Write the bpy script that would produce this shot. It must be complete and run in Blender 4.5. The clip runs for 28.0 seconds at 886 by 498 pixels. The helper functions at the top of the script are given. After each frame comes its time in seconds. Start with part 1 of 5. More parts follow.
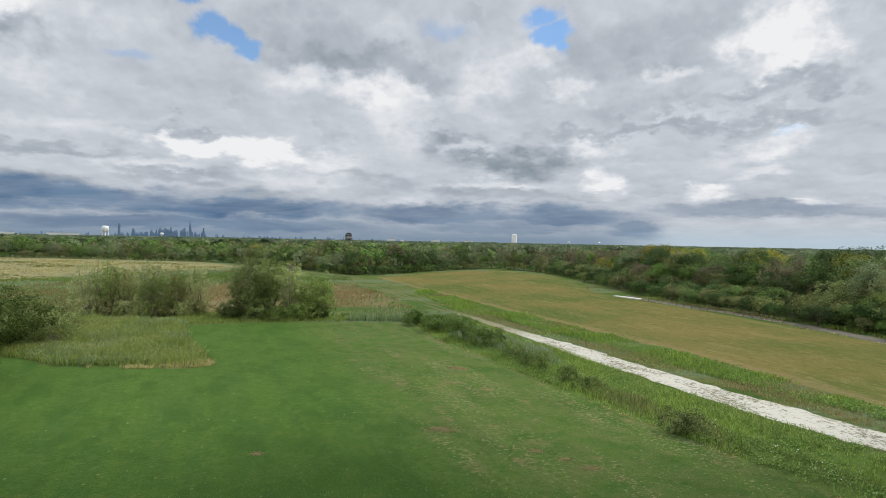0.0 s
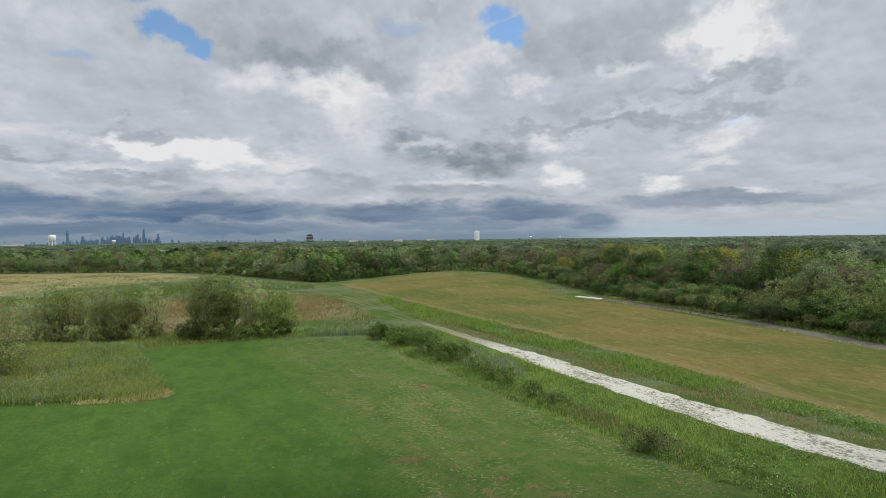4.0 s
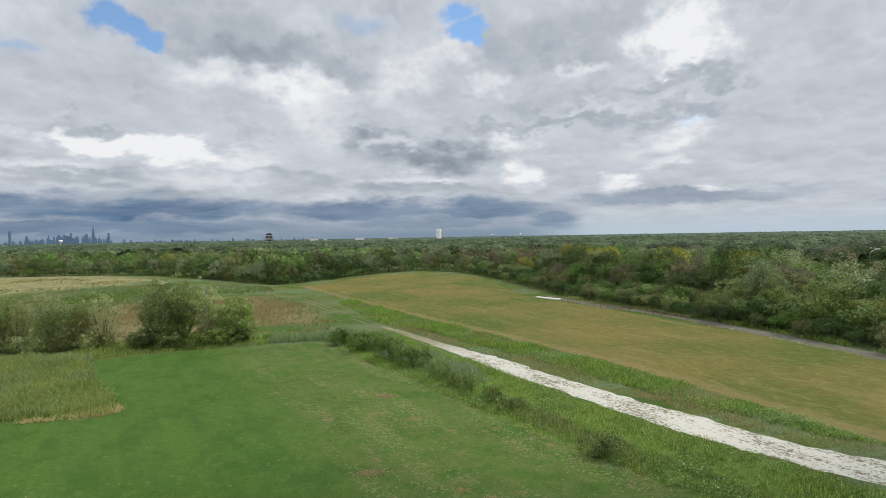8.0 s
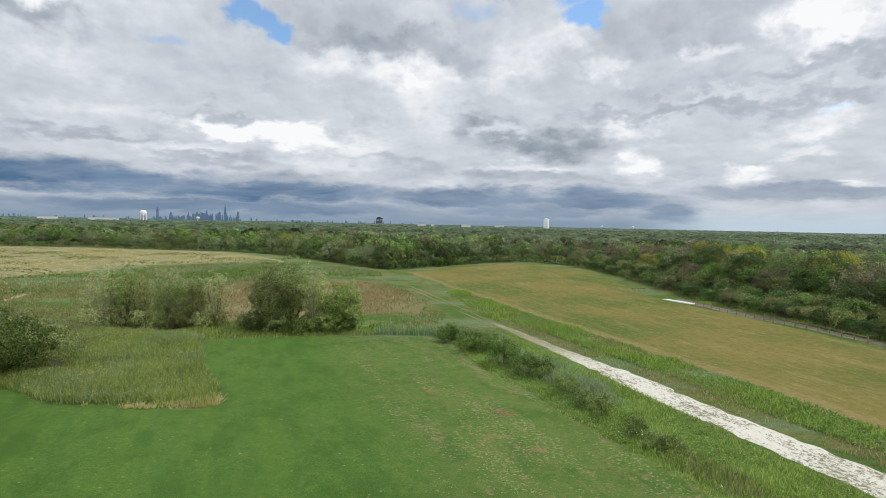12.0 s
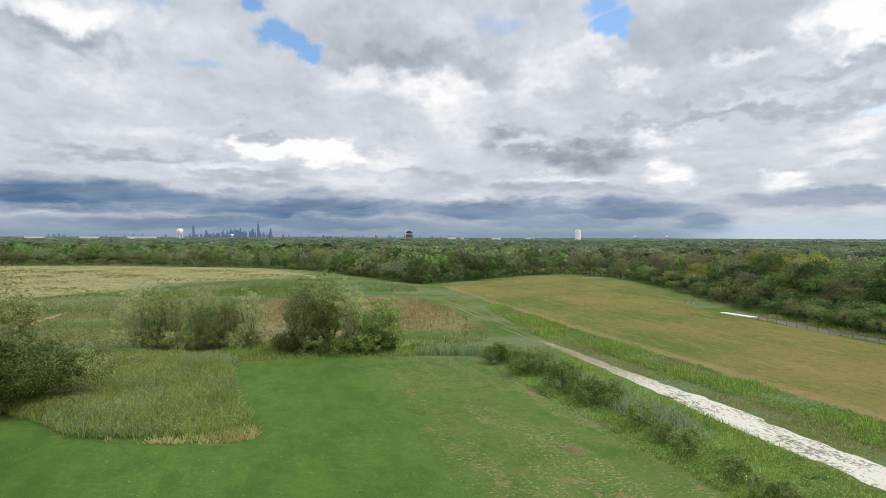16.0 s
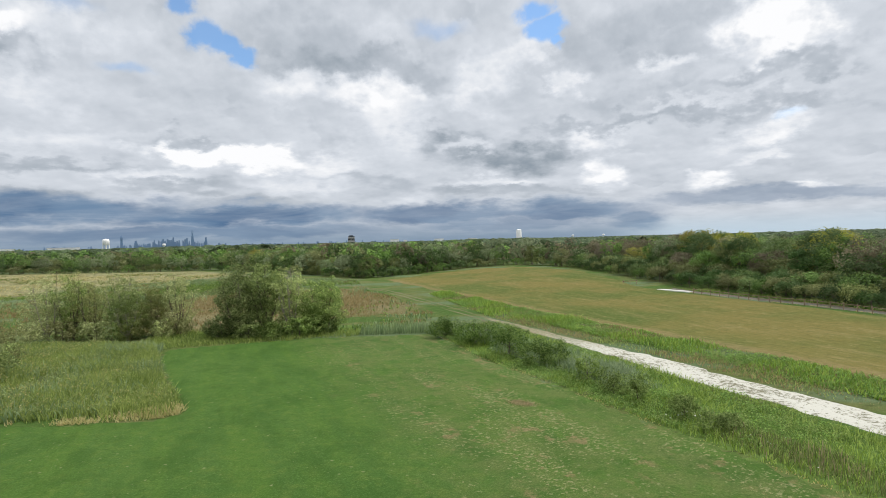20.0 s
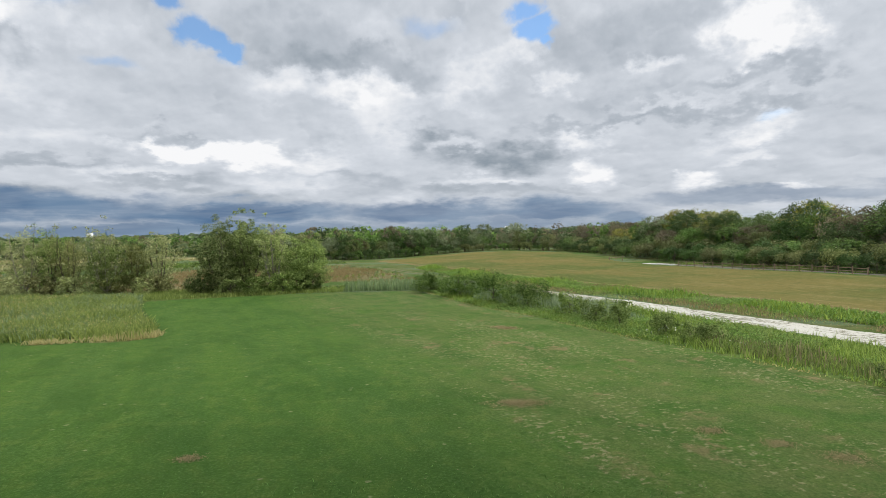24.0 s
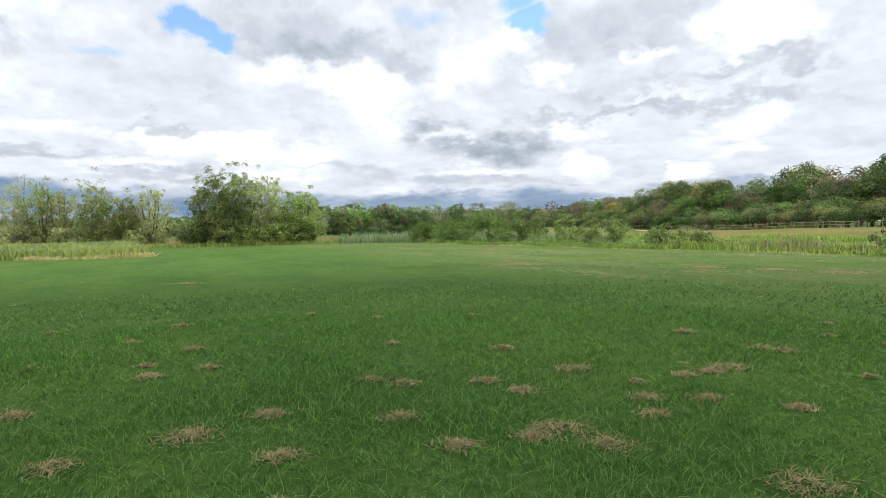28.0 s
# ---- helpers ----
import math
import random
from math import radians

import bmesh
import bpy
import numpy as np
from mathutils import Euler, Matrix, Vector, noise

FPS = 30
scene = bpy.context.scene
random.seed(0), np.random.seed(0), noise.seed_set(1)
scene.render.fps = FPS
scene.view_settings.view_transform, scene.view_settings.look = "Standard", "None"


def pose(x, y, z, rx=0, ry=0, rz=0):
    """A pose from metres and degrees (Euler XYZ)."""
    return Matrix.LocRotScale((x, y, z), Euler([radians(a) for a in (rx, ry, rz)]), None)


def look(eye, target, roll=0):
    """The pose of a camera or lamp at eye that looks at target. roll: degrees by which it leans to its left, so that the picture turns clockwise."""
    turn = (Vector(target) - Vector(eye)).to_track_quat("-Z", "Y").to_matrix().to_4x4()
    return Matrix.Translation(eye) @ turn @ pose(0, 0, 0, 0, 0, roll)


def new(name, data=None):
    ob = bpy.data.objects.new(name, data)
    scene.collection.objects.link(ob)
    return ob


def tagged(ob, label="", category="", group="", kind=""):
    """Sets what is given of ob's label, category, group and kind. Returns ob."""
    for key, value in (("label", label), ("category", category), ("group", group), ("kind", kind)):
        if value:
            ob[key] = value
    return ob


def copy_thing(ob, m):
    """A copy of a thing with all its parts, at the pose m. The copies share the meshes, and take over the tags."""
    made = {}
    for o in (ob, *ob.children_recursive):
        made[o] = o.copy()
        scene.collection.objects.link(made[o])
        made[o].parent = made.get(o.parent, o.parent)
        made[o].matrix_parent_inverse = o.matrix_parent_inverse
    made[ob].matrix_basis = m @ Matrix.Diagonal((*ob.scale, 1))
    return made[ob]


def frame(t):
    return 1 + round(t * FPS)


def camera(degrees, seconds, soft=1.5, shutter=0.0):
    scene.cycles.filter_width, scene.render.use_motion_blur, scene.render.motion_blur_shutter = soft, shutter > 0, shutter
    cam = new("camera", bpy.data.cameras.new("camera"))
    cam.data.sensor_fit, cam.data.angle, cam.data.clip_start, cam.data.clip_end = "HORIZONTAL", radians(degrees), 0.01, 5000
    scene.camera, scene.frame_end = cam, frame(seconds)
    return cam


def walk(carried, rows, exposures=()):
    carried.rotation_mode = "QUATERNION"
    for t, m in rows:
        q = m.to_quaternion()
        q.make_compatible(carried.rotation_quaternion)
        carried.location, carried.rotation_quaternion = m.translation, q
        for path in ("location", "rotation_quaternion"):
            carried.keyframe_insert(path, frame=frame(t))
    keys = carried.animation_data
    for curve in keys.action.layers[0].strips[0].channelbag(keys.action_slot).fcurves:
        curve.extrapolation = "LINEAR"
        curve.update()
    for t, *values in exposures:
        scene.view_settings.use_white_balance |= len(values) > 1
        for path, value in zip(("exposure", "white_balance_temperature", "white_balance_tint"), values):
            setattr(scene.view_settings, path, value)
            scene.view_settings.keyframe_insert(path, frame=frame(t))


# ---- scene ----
cam = camera(76.8, 28.0, soft=0.7)
METRES, EYE, TILT, LEAN, TURN = 36.0, 13.65, -0.75, -1.1, 0.0
ROWS = [
    (0.0, 0.0, 0.0, 0.0, 0.0, 0.0, -0.0),
    (0.5, 0.0041, -0.0017, 0.0174, -0.4, 0.61, 0.14),
    (1.0, 0.0083, -0.0007, 0.0353, -0.57, 0.54, 0.11),
    (1.5, 0.013, 0.0024, 0.0503, -1.6, 1.18, 1.12),
    (2.0, 0.0139, 0.0056, 0.0574, -2.55, 1.41, 1.28),
    (2.5, 0.0097, 0.0088, 0.0602, -2.29, 0.65, 1.83),
    (3.0, 0.0065, 0.0104, 0.0617, -2.79, -0.01, 2.16),
    (3.5, 0.0032, 0.0083, 0.0627, -2.97, -0.35, 2.1),
    (5.5, 0.0113, -0.0048, 0.0679, -7.66, -0.12, 1.12),
    (6.0, 0.0139, -0.0051, 0.0734, -8.03, -0.23, 1.26),
    (6.5, 0.0139, -0.0037, 0.0795, -7.64, -0.36, 1.64),
    (7.0, 0.0133, -0.0023, 0.0849, -7.48, -0.62, 1.88),
    (7.5, 0.0123, -0.0009, 0.0891, -7.56, -0.69, 2.18),
    (8.0, 0.0114, -0.0005, 0.0926, -7.65, -0.67, 2.15),
    (8.5, 0.0109, -0.0002, 0.0953, -7.33, -0.9, 0.97),
    (9.0, 0.0122, 0.0068, 0.0959, -7.55, -1.07, -0.08),
    (9.5, 0.0144, 0.0269, 0.0972, -7.53, -1.01, 0.16),
    (10.0, 0.0145, 0.0591, 0.0976, -6.72, -1.0, 0.19),
    (10.5, 0.0126, 0.1019, 0.0991, -4.55, -1.06, 0.42),
    (11.0, 0.0035, 0.1545, 0.1011, -0.91, -1.66, 1.12),
    (11.5, -0.0118, 0.2063, 0.1028, 1.83, -1.86, 0.41),
    (13.5, -0.0866, 0.3225, 0.1057, 7.39, -0.57, -0.03),
    (14.0, -0.095, 0.3416, 0.1049, 10.22, -0.41, -0.23),
    (14.5, -0.0962, 0.3587, 0.1041, 9.39, -0.54, -0.01),
    (15.0, -0.0993, 0.3748, 0.1036, 8.45, -0.53, 0.21),
    (15.5, -0.1005, 0.3892, 0.1039, 7.81, -0.44, 0.41),
    (16.0, -0.1025, 0.4043, 0.1008, 6.11, -0.34, 0.83),
    (16.5, -0.1019, 0.4174, 0.0922, 5.29, -0.05, 1.39),
    (17.0, -0.1026, 0.4267, 0.0773, 4.37, 0.07, 1.48),
    (17.5, -0.1039, 0.4333, 0.061, 3.42, 0.01, 1.61),
    (18.0, -0.1022, 0.4394, 0.0436, 4.0, -0.13, 1.62),
    (18.5, -0.1023, 0.4458, 0.0276, 2.79, -0.16, 1.82),
    (19.0, -0.1056, 0.4516, 0.014, 2.1, -0.31, 2.06),
    (19.5, -0.1031, 0.4576, 0.0014, 0.91, -0.21, 2.2),
    (20.0, -0.1037, 0.4632, -0.0145, 0.3, -0.11, 2.51),
    (20.5, -0.1027, 0.4683, -0.0328, -0.0, -0.14, 2.31),
    (22.5, -0.1024, 0.4726, -0.1112, -0.19, -0.74, 1.99),
    (23.0, -0.1025, 0.4729, -0.1311, -0.78, -0.53, 2.46),
    (23.5, -0.0984, 0.4727, -0.1525, -0.5, -0.38, 2.31),
    (24.0, -0.0964, 0.4722, -0.176, -0.86, -0.3, 2.2),
    (24.5, -0.098, 0.4732, -0.1995, -1.08, -0.4, 2.39),
    (25.0, -0.1001, 0.4752, -0.2216, -0.78, -0.67, 2.45),
    (25.5, -0.1025, 0.4772, -0.2413, -0.57, -0.84, 2.69),
    (26.0, -0.1051, 0.4774, -0.2614, -1.14, -1.01, 2.68),
    (26.5, -0.1068, 0.4764, -0.281, -1.62, -0.85, 2.55),
    (27.0, -0.1077, 0.4752, -0.3005, -0.66, -1.03, 2.46),
    (27.5, -0.1081, 0.4736, -0.317, -0.73, -1.04, 2.45),
    (28.0, -0.1073, 0.4713, -0.3274, -1.55, -1.21, 2.29),
]

EXPOSURES = [(0, -0.18), (3, -0.36), (6, -0.19), (8, -0.17), (11, -0.08), (14, 0.0), (20, 0.0), (23, -0.04), (25, -0.08), (26, 0.02), (27, 0.32), (28, 0.43)]
walk(cam, [(t, pose(0, 0, EYE, TILT, LEAN, TURN) @ pose(METRES * x, METRES * y, METRES * z, 90 + pitch, roll, yaw)) for t, x, y, z, yaw, pitch, roll in ROWS], EXPOSURES)

# ---- world and sun ----
SUN_AZ, SUN_EL = radians(68), radians(53)


class Graph:
    """A small builder for node trees."""

    def __init__(self, tree):
        self.tree = tree

    def node(self, kind, ins=None):
        n = self.tree.nodes.new(kind)
        for key, value in (ins or {}).items():
            self.put(n.inputs[key], value)
        return n

    def put(self, socket, value):
        if isinstance(value, bpy.types.NodeSocket):
            self.tree.links.new(value, socket)
        elif isinstance(value, (tuple, list)) and socket.type == "RGBA" and len(value) == 3:
            socket.default_value = (*value, 1)
        else:
            socket.default_value = value

    def math(self, op, a, b=0.0, c=0.0, clamp=False):
        n = self.node("ShaderNodeMath", {0: a, 1: b, 2: c})
        n.operation, n.use_clamp = op, clamp
        return n.outputs[0]

    def vec(self, op, a, b=(0, 0, 0)):
        n = self.node("ShaderNodeVectorMath", {0: a, 1: b})
        n.operation = op
        return n.outputs["Value"] if op in ("LENGTH", "DOT_PRODUCT") else n.outputs["Vector"]

    def noise(self, vector, scale, detail=3.0, rough=0.5, distort=0.0, lac=2.0):
        return self.node("ShaderNodeTexNoise", {"Vector": vector, "Scale": scale, "Detail": detail, "Roughness": rough, "Distortion": distort, "Lacunarity": lac})

    def smooth(self, value, lo, hi, a=0.0, b=1.0):
        n = self.node("ShaderNodeMapRange", {"Value": value, "From Min": lo, "From Max": hi, "To Min": a, "To Max": b})
        n.interpolation_type = "SMOOTHSTEP"
        return n.outputs["Result"]

    def mix(self, f, a, b, mode="MIX"):
        n = self.node("ShaderNodeMix")
        n.data_type, n.blend_type = "RGBA", mode
        self.put(n.inputs[0], f), self.put(n.inputs[6], a), self.put(n.inputs[7], b)
        return n.outputs[2]

    def attribute(self, name, out="Color"):
        n = self.node("ShaderNodeAttribute")
        n.attribute_name = name
        return n.outputs[out]

    def ramp(self, f, stops):
        n = self.node("ShaderNodeValToRGB", {0: f})
        while len(n.color_ramp.elements) < len(stops):
            n.color_ramp.elements.new(0.5)
        for e, (pos, col) in zip(n.color_ramp.elements, stops):
            e.position, e.color = pos, (*col, 1)
        return n.outputs["Color"]


def make_world():
    world = bpy.data.worlds.new("sky")
    scene.world = world
    world.use_nodes = True
    world.node_tree.nodes.clear()
    g = Graph(world.node_tree)
    d = g.node("ShaderNodeTexCoord").outputs["Generated"]
    xyz = g.node("ShaderNodeSeparateXYZ", {0: d})
    x, y, z = xyz.outputs
    az = g.math("MULTIPLY", g.math("ARCTAN2", x, y), 57.2958)
    el = g.math("MULTIPLY", g.math("ARCSINE", z), 57.2958)
    # cloud coordinates: heaps flatten towards the horizon
    sphere = g.node("ShaderNodeCombineXYZ", {0: az, 1: el, 2: 0.0}).outputs[0]
    tall = g.math("MULTIPLY", g.math("LOGARITHM", g.math("ADD", g.math("MAXIMUM", el, 0.0), 6.0), math.e), 2.9)
    flat = g.node("ShaderNodeCombineXYZ", {0: g.math("MULTIPLY", az, 0.1), 1: tall, 2: 0.0}).outputs[0]

    def heaped(p, scale, detail):
        """Heaped cloud: soft masses with rounded, ever finer bulges on them."""
        n = g.noise(p, scale, detail, 0.5)
        q = g.vec("ADD", p, g.vec("MULTIPLY", g.vec("SUBTRACT", n.outputs["Color"], (0.5, 0.5, 0.5)), (0.5 / scale, 0.5 / scale, 0)))
        v = g.node("ShaderNodeTexVoronoi")
        v.feature, v.normalize = "SMOOTH_F1", True
        g.put(v.inputs["Vector"], q)
        for key, value in (("Scale", scale * 1.9), ("Detail", 2.0), ("Roughness", 0.45), ("Smoothness", 0.9)):
            g.put(v.inputs[key], value)
        return g.math("SUBTRACT", n.outputs["Fac"], g.math("MULTIPLY", v.outputs["Distance"], 0.7)), n.outputs["Fac"]

    def bank(p, scale, limit):
        """One layer of clouds: where it covers, and its light, bright on top and grey below."""
        d, n = heaped(p, scale, 6)
        over, _ = heaped(g.vec("ADD", p, (0.05 / scale, 0.14 / scale, 0.0)), scale, 6)
        lit = g.math("MULTIPLY_ADD", g.math("SUBTRACT", d, over), 0.75, 0.73)
        return g.smooth(d, limit - 0.035, limit + 0.05), g.math("MULTIPLY_ADD", g.math("SUBTRACT", d, limit), -0.5, lit), n

    far_cover, far_lit, big = bank(flat, 1.3, 0.15)
    near_cover, near_lit, _ = bank(g.vec("ADD", flat, (3.7, 1.3, 0.0)), 2.6, 0.2)
    fine = g.noise(flat, 7.0, 5, 0.6).outputs["Fac"]
    bands = g.noise(g.vec("MULTIPLY", sphere, (0.06, 0.55, 1)), 1.0, 5, 0.6, 1.2).outputs["Fac"]
    w1 = g.noise(flat, 2.2, 6, 0.58).outputs["Color"]
    warp = g.vec("MULTIPLY", g.vec("SUBTRACT", w1, (0.5, 0.5, 0.5)), (13.0, 8.0, 0))
    reach = g.smooth(el, 1.0, 12.0, 0.35, 1.0)
    angles = g.vec("ADD", sphere, g.vec("MULTIPLY", warp, g.node("ShaderNodeCombineXYZ", {0: reach, 1: reach, 2: 0.0}).outputs[0]))

    calm = g.vec("ADD", sphere, g.vec("MULTIPLY", warp, (0.45, 0.45, 0)))

    def blob(a, e, ra, re, soft=0.0, at=None):
        v = g.vec("MULTIPLY", g.vec("SUBTRACT", at or angles, (a, e, 0)), (1 / ra, 1 / re, 0))
        return g.math("SUBTRACT", 1.0, g.smooth(g.vec("LENGTH", v), soft, 1.0))

    def lay(under, cover, lit, much):
        cover = g.math("MULTIPLY", cover, much)
        return g.math("ADD", g.math("MULTIPLY", under, g.math("SUBTRACT", 1.0, cover)), g.math("MULTIPLY", lit, cover))

    shade = lay(g.math("MULTIPLY_ADD", g.math("SUBTRACT", big, 0.5), -0.2, 0.7), far_cover, far_lit, 0.8)
    shade = lay(shade, near_cover, near_lit, 0.45)
    shade = g.math("MULTIPLY_ADD", g.math("SUBTRACT", fine, 0.5), 0.07, shade)
    masses = None
    for a, e, ra, re, s in BRIGHT + GLOW + GREY:
        b = g.math("MULTIPLY", blob(a, e, ra * 1.35, re * 1.35, 0.1), s * (1.25 if s > 0 else 1.0))
        masses = b if masses is None else g.math("ADD", masses, b)
    rough = g.noise(g.vec("ADD", flat, (9.1, 4.2, 0.0)), 4.0, 5, 0.55).outputs["Fac"]
    shade = g.math("MULTIPLY_ADD", masses, g.smooth(rough, 0.3, 0.7, 0.85, 1.5), shade)
    # clouds away from the view are lit from the front, and thin round the sun
    shade = g.math("MULTIPLY_ADD", g.smooth(g.math("ABSOLUTE", az), 55.0, 100.0), 0.2, shade)
    toward = g.vec("DOT_PRODUCT", d, (math.sin(SUN_AZ) * math.cos(SUN_EL), math.cos(SUN_AZ) * math.cos(SUN_EL), math.sin(SUN_EL)))
    shade = g.math("MULTIPLY_ADD", g.smooth(toward, 0.8, 1.0), 0.3, shade)
    colour = g.ramp(shade, [(0.0, (0.18, 0.235, 0.3)), (0.3, (0.34, 0.39, 0.445)), (0.55, (0.51, 0.555, 0.615)), (0.75, (0.7, 0.74, 0.8)), (1.0, (0.98, 0.985, 1.0))])
    # storm bank low over the far city and clear bright air under it
    storm = None
    for a, e, ra, re, s in STORM:
        b = g.math("MULTIPLY", blob(a, e, ra, re, 0.3), s)
        storm = b if storm is None else g.math("MAXIMUM", storm, b)
    storm = g.math("MULTIPLY", storm, g.smooth(bands, 0.3, 0.65, 0.78, 1.0))
    colour = g.mix(storm, colour, g.mix(g.smooth(big, 0.35, 0.65), (0.085, 0.165, 0.295), (0.16, 0.255, 0.39)))
    haze = g.math("MULTIPLY", g.smooth(g.math("MULTIPLY", el, -1.0), -2.4, -0.2), g.math("SUBTRACT", 1.0, g.math("MULTIPLY", storm, 0.6)))
    colour = g.mix(g.math("MULTIPLY", haze, 0.85), colour, g.mix(g.smooth(az, 14.0, 24.0), (0.18, 0.27, 0.38), (0.52, 0.64, 0.74)))
    sky = g.node("ShaderNodeTexSky")
    sky.sky_type, sky.sun_disc, sky.sun_elevation, sky.sun_rotation = "NISHITA", False, SUN_EL, SUN_AZ
    sky.air_density, sky.dust_density, sky.ozone_density = 1.0, 0.6, 2.5
    blue = g.vec("MULTIPLY", sky.outputs[0], (0.13, 0.163, 0.182))
    hole = None
    for a, e, ra, re, s in HOLES:
        b = g.math("MULTIPLY", blob(a, e, ra * 1.25, re * 1.25, 0.1, calm), s)
        hole = b if hole is None else g.math("MAXIMUM", hole, b)
    hole = g.smooth(g.math("MULTIPLY_ADD", g.math("SUBTRACT", fine, 0.5), -0.15, hole), 0.0, 0.85)
    colour = g.mix(g.math("MULTIPLY", hole, 0.88), colour, blue)
    # a cloud deck is brighter overhead than towards the horizon
    lift = g.smooth(el, 24.0, 65.0, 1.0, 1.9)
    colour = g.vec("MULTIPLY", colour, g.node("ShaderNodeCombineXYZ", {0: lift, 1: lift, 2: lift}).outputs[0])
    back = g.node("ShaderNodeBackground", {"Color": colour, "Strength": 1.0})
    g.node("ShaderNodeOutputWorld", {"Surface": back.outputs[0]})


# azimuth to the right and elevation in degrees, half widths; then brightness of top and base, or strength
BRIGHT = [(-40.6, 17.7, 4.5, 1.51, 0.2), (-35.4, 18.5, 5.1, 1.92, 0.12), (-38.6, 13.2, 5.9, 1.35, 0.1), (-34.9, 9.7, 6.9, 1.12, 0.08), (-25.1, 8.8, 3.5, 1.01, 0.2), (-20.9, 8.5, 5.3, 1.38, 0.26), (-14.9, 8.1, 6.7, 1.57, 0.2), (-9.8, 15.1, 7.5, 1.72, 0.16), (-5.2, 12.7, 4.1, 3.48, 0.12), (4.0, 16.0, 5.1, 2.38, 0.16), (2.3, 9.5, 2.9, 0.86, 0.24), (8.8, 18.5, 4.1, 1.1, 0.14), (14.9, 9.7, 3.6, 1.65, 0.2), (15.9, 5.9, 2.3, 1.32, 0.26), (21.1, 16.0, 2.8, 0.94, 0.16), (31.0, 17.5, 4.6, 3.28, 0.36), (30.0, 8.7, 3.9, 1.34, 0.2), (25.4, 5.2, 2.0, 0.7, 0.24), (33.0, 4.2, 1.3, 0.59, 0.24)]
GLOW = [(24.5, 11.9, 7.1, 0.71, 0.1), (5.7, 5.7, 5.1, 0.62, 0.12), (-3.4, 4.7, 3.5, 0.64, 0.12), (-13.8, 5.9, 7.3, 0.68, 0.1), (-28.5, 6.7, 4.8, 0.68, 0.12), (29.6, 6.6, 2.8, 0.56, 0.12), (-5.8, 19.9, 4.6, 1.74, 0.08), (13.3, 15.4, 1.6, 1.47, 0.14)]
GREY = [(-13.8, 19.7, 12.4, 3.38, -0.1), (-9.8, 17.6, 9.8, 1.49, -0.16), (-40.6, 15.9, 5.7, 1.06, -0.2), (-0.6, 16.1, 5.8, 1.27, -0.14), (-35.4, 7.2, 8.5, 0.64, -0.18), (-24.1, 9.9, 4.4, 0.77, -0.14), (7.1, 8.5, 7.8, 1.78, -0.36), (0.0, 10.2, 4.3, 1.27, -0.22), (18.4, 11.2, 13.3, 0.89, -0.18), (19.4, 18.2, 10.7, 2.91, -0.1), (19.9, 13.2, 7.2, 1.35, -0.08), (31.2, 14.1, 5.8, 0.92, -0.2), (33.2, 10.8, 3.3, 1.31, -0.16), (4.6, 4.8, 13.6, 0.68, -0.16), (-39.0, 4.9, 7.8, 0.71, -0.18), (-25.1, 5.6, 6.6, 0.66, -0.18), (-6.6, 6.3, 4.9, 0.87, -0.12), (-18.2, 4.4, 6.0, 0.6, -0.14), (29.2, 3.3, 6.8, 1.61, -0.06)]
STORM = [(-38, 3.4, 24, 2.0, 1.0), (-20, 2.8, 20, 1.8, 1.0), (-24, 1.2, 30, 1.3, 0.85), (6, 1.4, 14, 1.0, 0.7), (0, 2.6, 16, 1.7, 0.85), (12, 2.6, 12, 1.8, 0.9), (19.0, 1.5, 3.6, 1.7, 0.85), (30, 3.4, 16, 1.1, 0.5), (-56, 3.6, 16, 3, 0.9), (-22, 1.5, 12, 0.8, 0.8)]
HOLES = [(-24.3, 21.5, 1.7, 1.13, 1.0), (-22.8, 19.0, 1.9, 1.46, 1.2), (-20.9, 18.4, 2.1, 1.38, 1.3), (-19.6, 17.5, 1.5, 1.4, 1.1), (9.1, 21.7, 2.0, 1.32, 1.0), (10.7, 20.1, 2.3, 1.4, 1.2), (12.0, 19.0, 1.3, 0.85, 1.0), (0.0, 20.8, 3.5, 1.15, 0.35), (-29.0, 15.6, 2.9, 0.86, 0.4), (31.5, 9.9, 1.9, 0.61, 0.3), (-33.6, 20.3, 2.6, 0.88, 0.35)]
make_world()

sun = new("sun", bpy.data.lights.new("sun", "SUN"))
sun.data.energy, sun.data.angle, sun.data.color = 2.5, radians(3.0), (1.0, 0.95, 0.87)
sun.matrix_world = look((math.sin(SUN_AZ) * math.cos(SUN_EL), math.cos(SUN_AZ) * math.cos(SUN_EL), math.sin(SUN_EL)), (0, 0, 0))


# ---- materials ----
def material(name):
    m = bpy.data.materials.new(name)
    m.use_nodes = True
    m.node_tree.nodes.clear()
    return m, Graph(m.node_tree)


def finish(g, colour, rough=0.8, bump=None, strength=0.3, distance=0.02, spec=0.3, metal=0.0):
    b = g.node("ShaderNodeBsdfPrincipled", {"Base Color": colour, "Roughness": rough, "Specular IOR Level": spec, "Metallic": metal})
    if bump is not None:
        g.put(b.inputs["Normal"], g.node("ShaderNodeBump", {"Height": bump, "Strength": strength, "Distance": distance}).outputs[0])
    g.node("ShaderNodeOutputMaterial", {"Surface": b.outputs[0]})


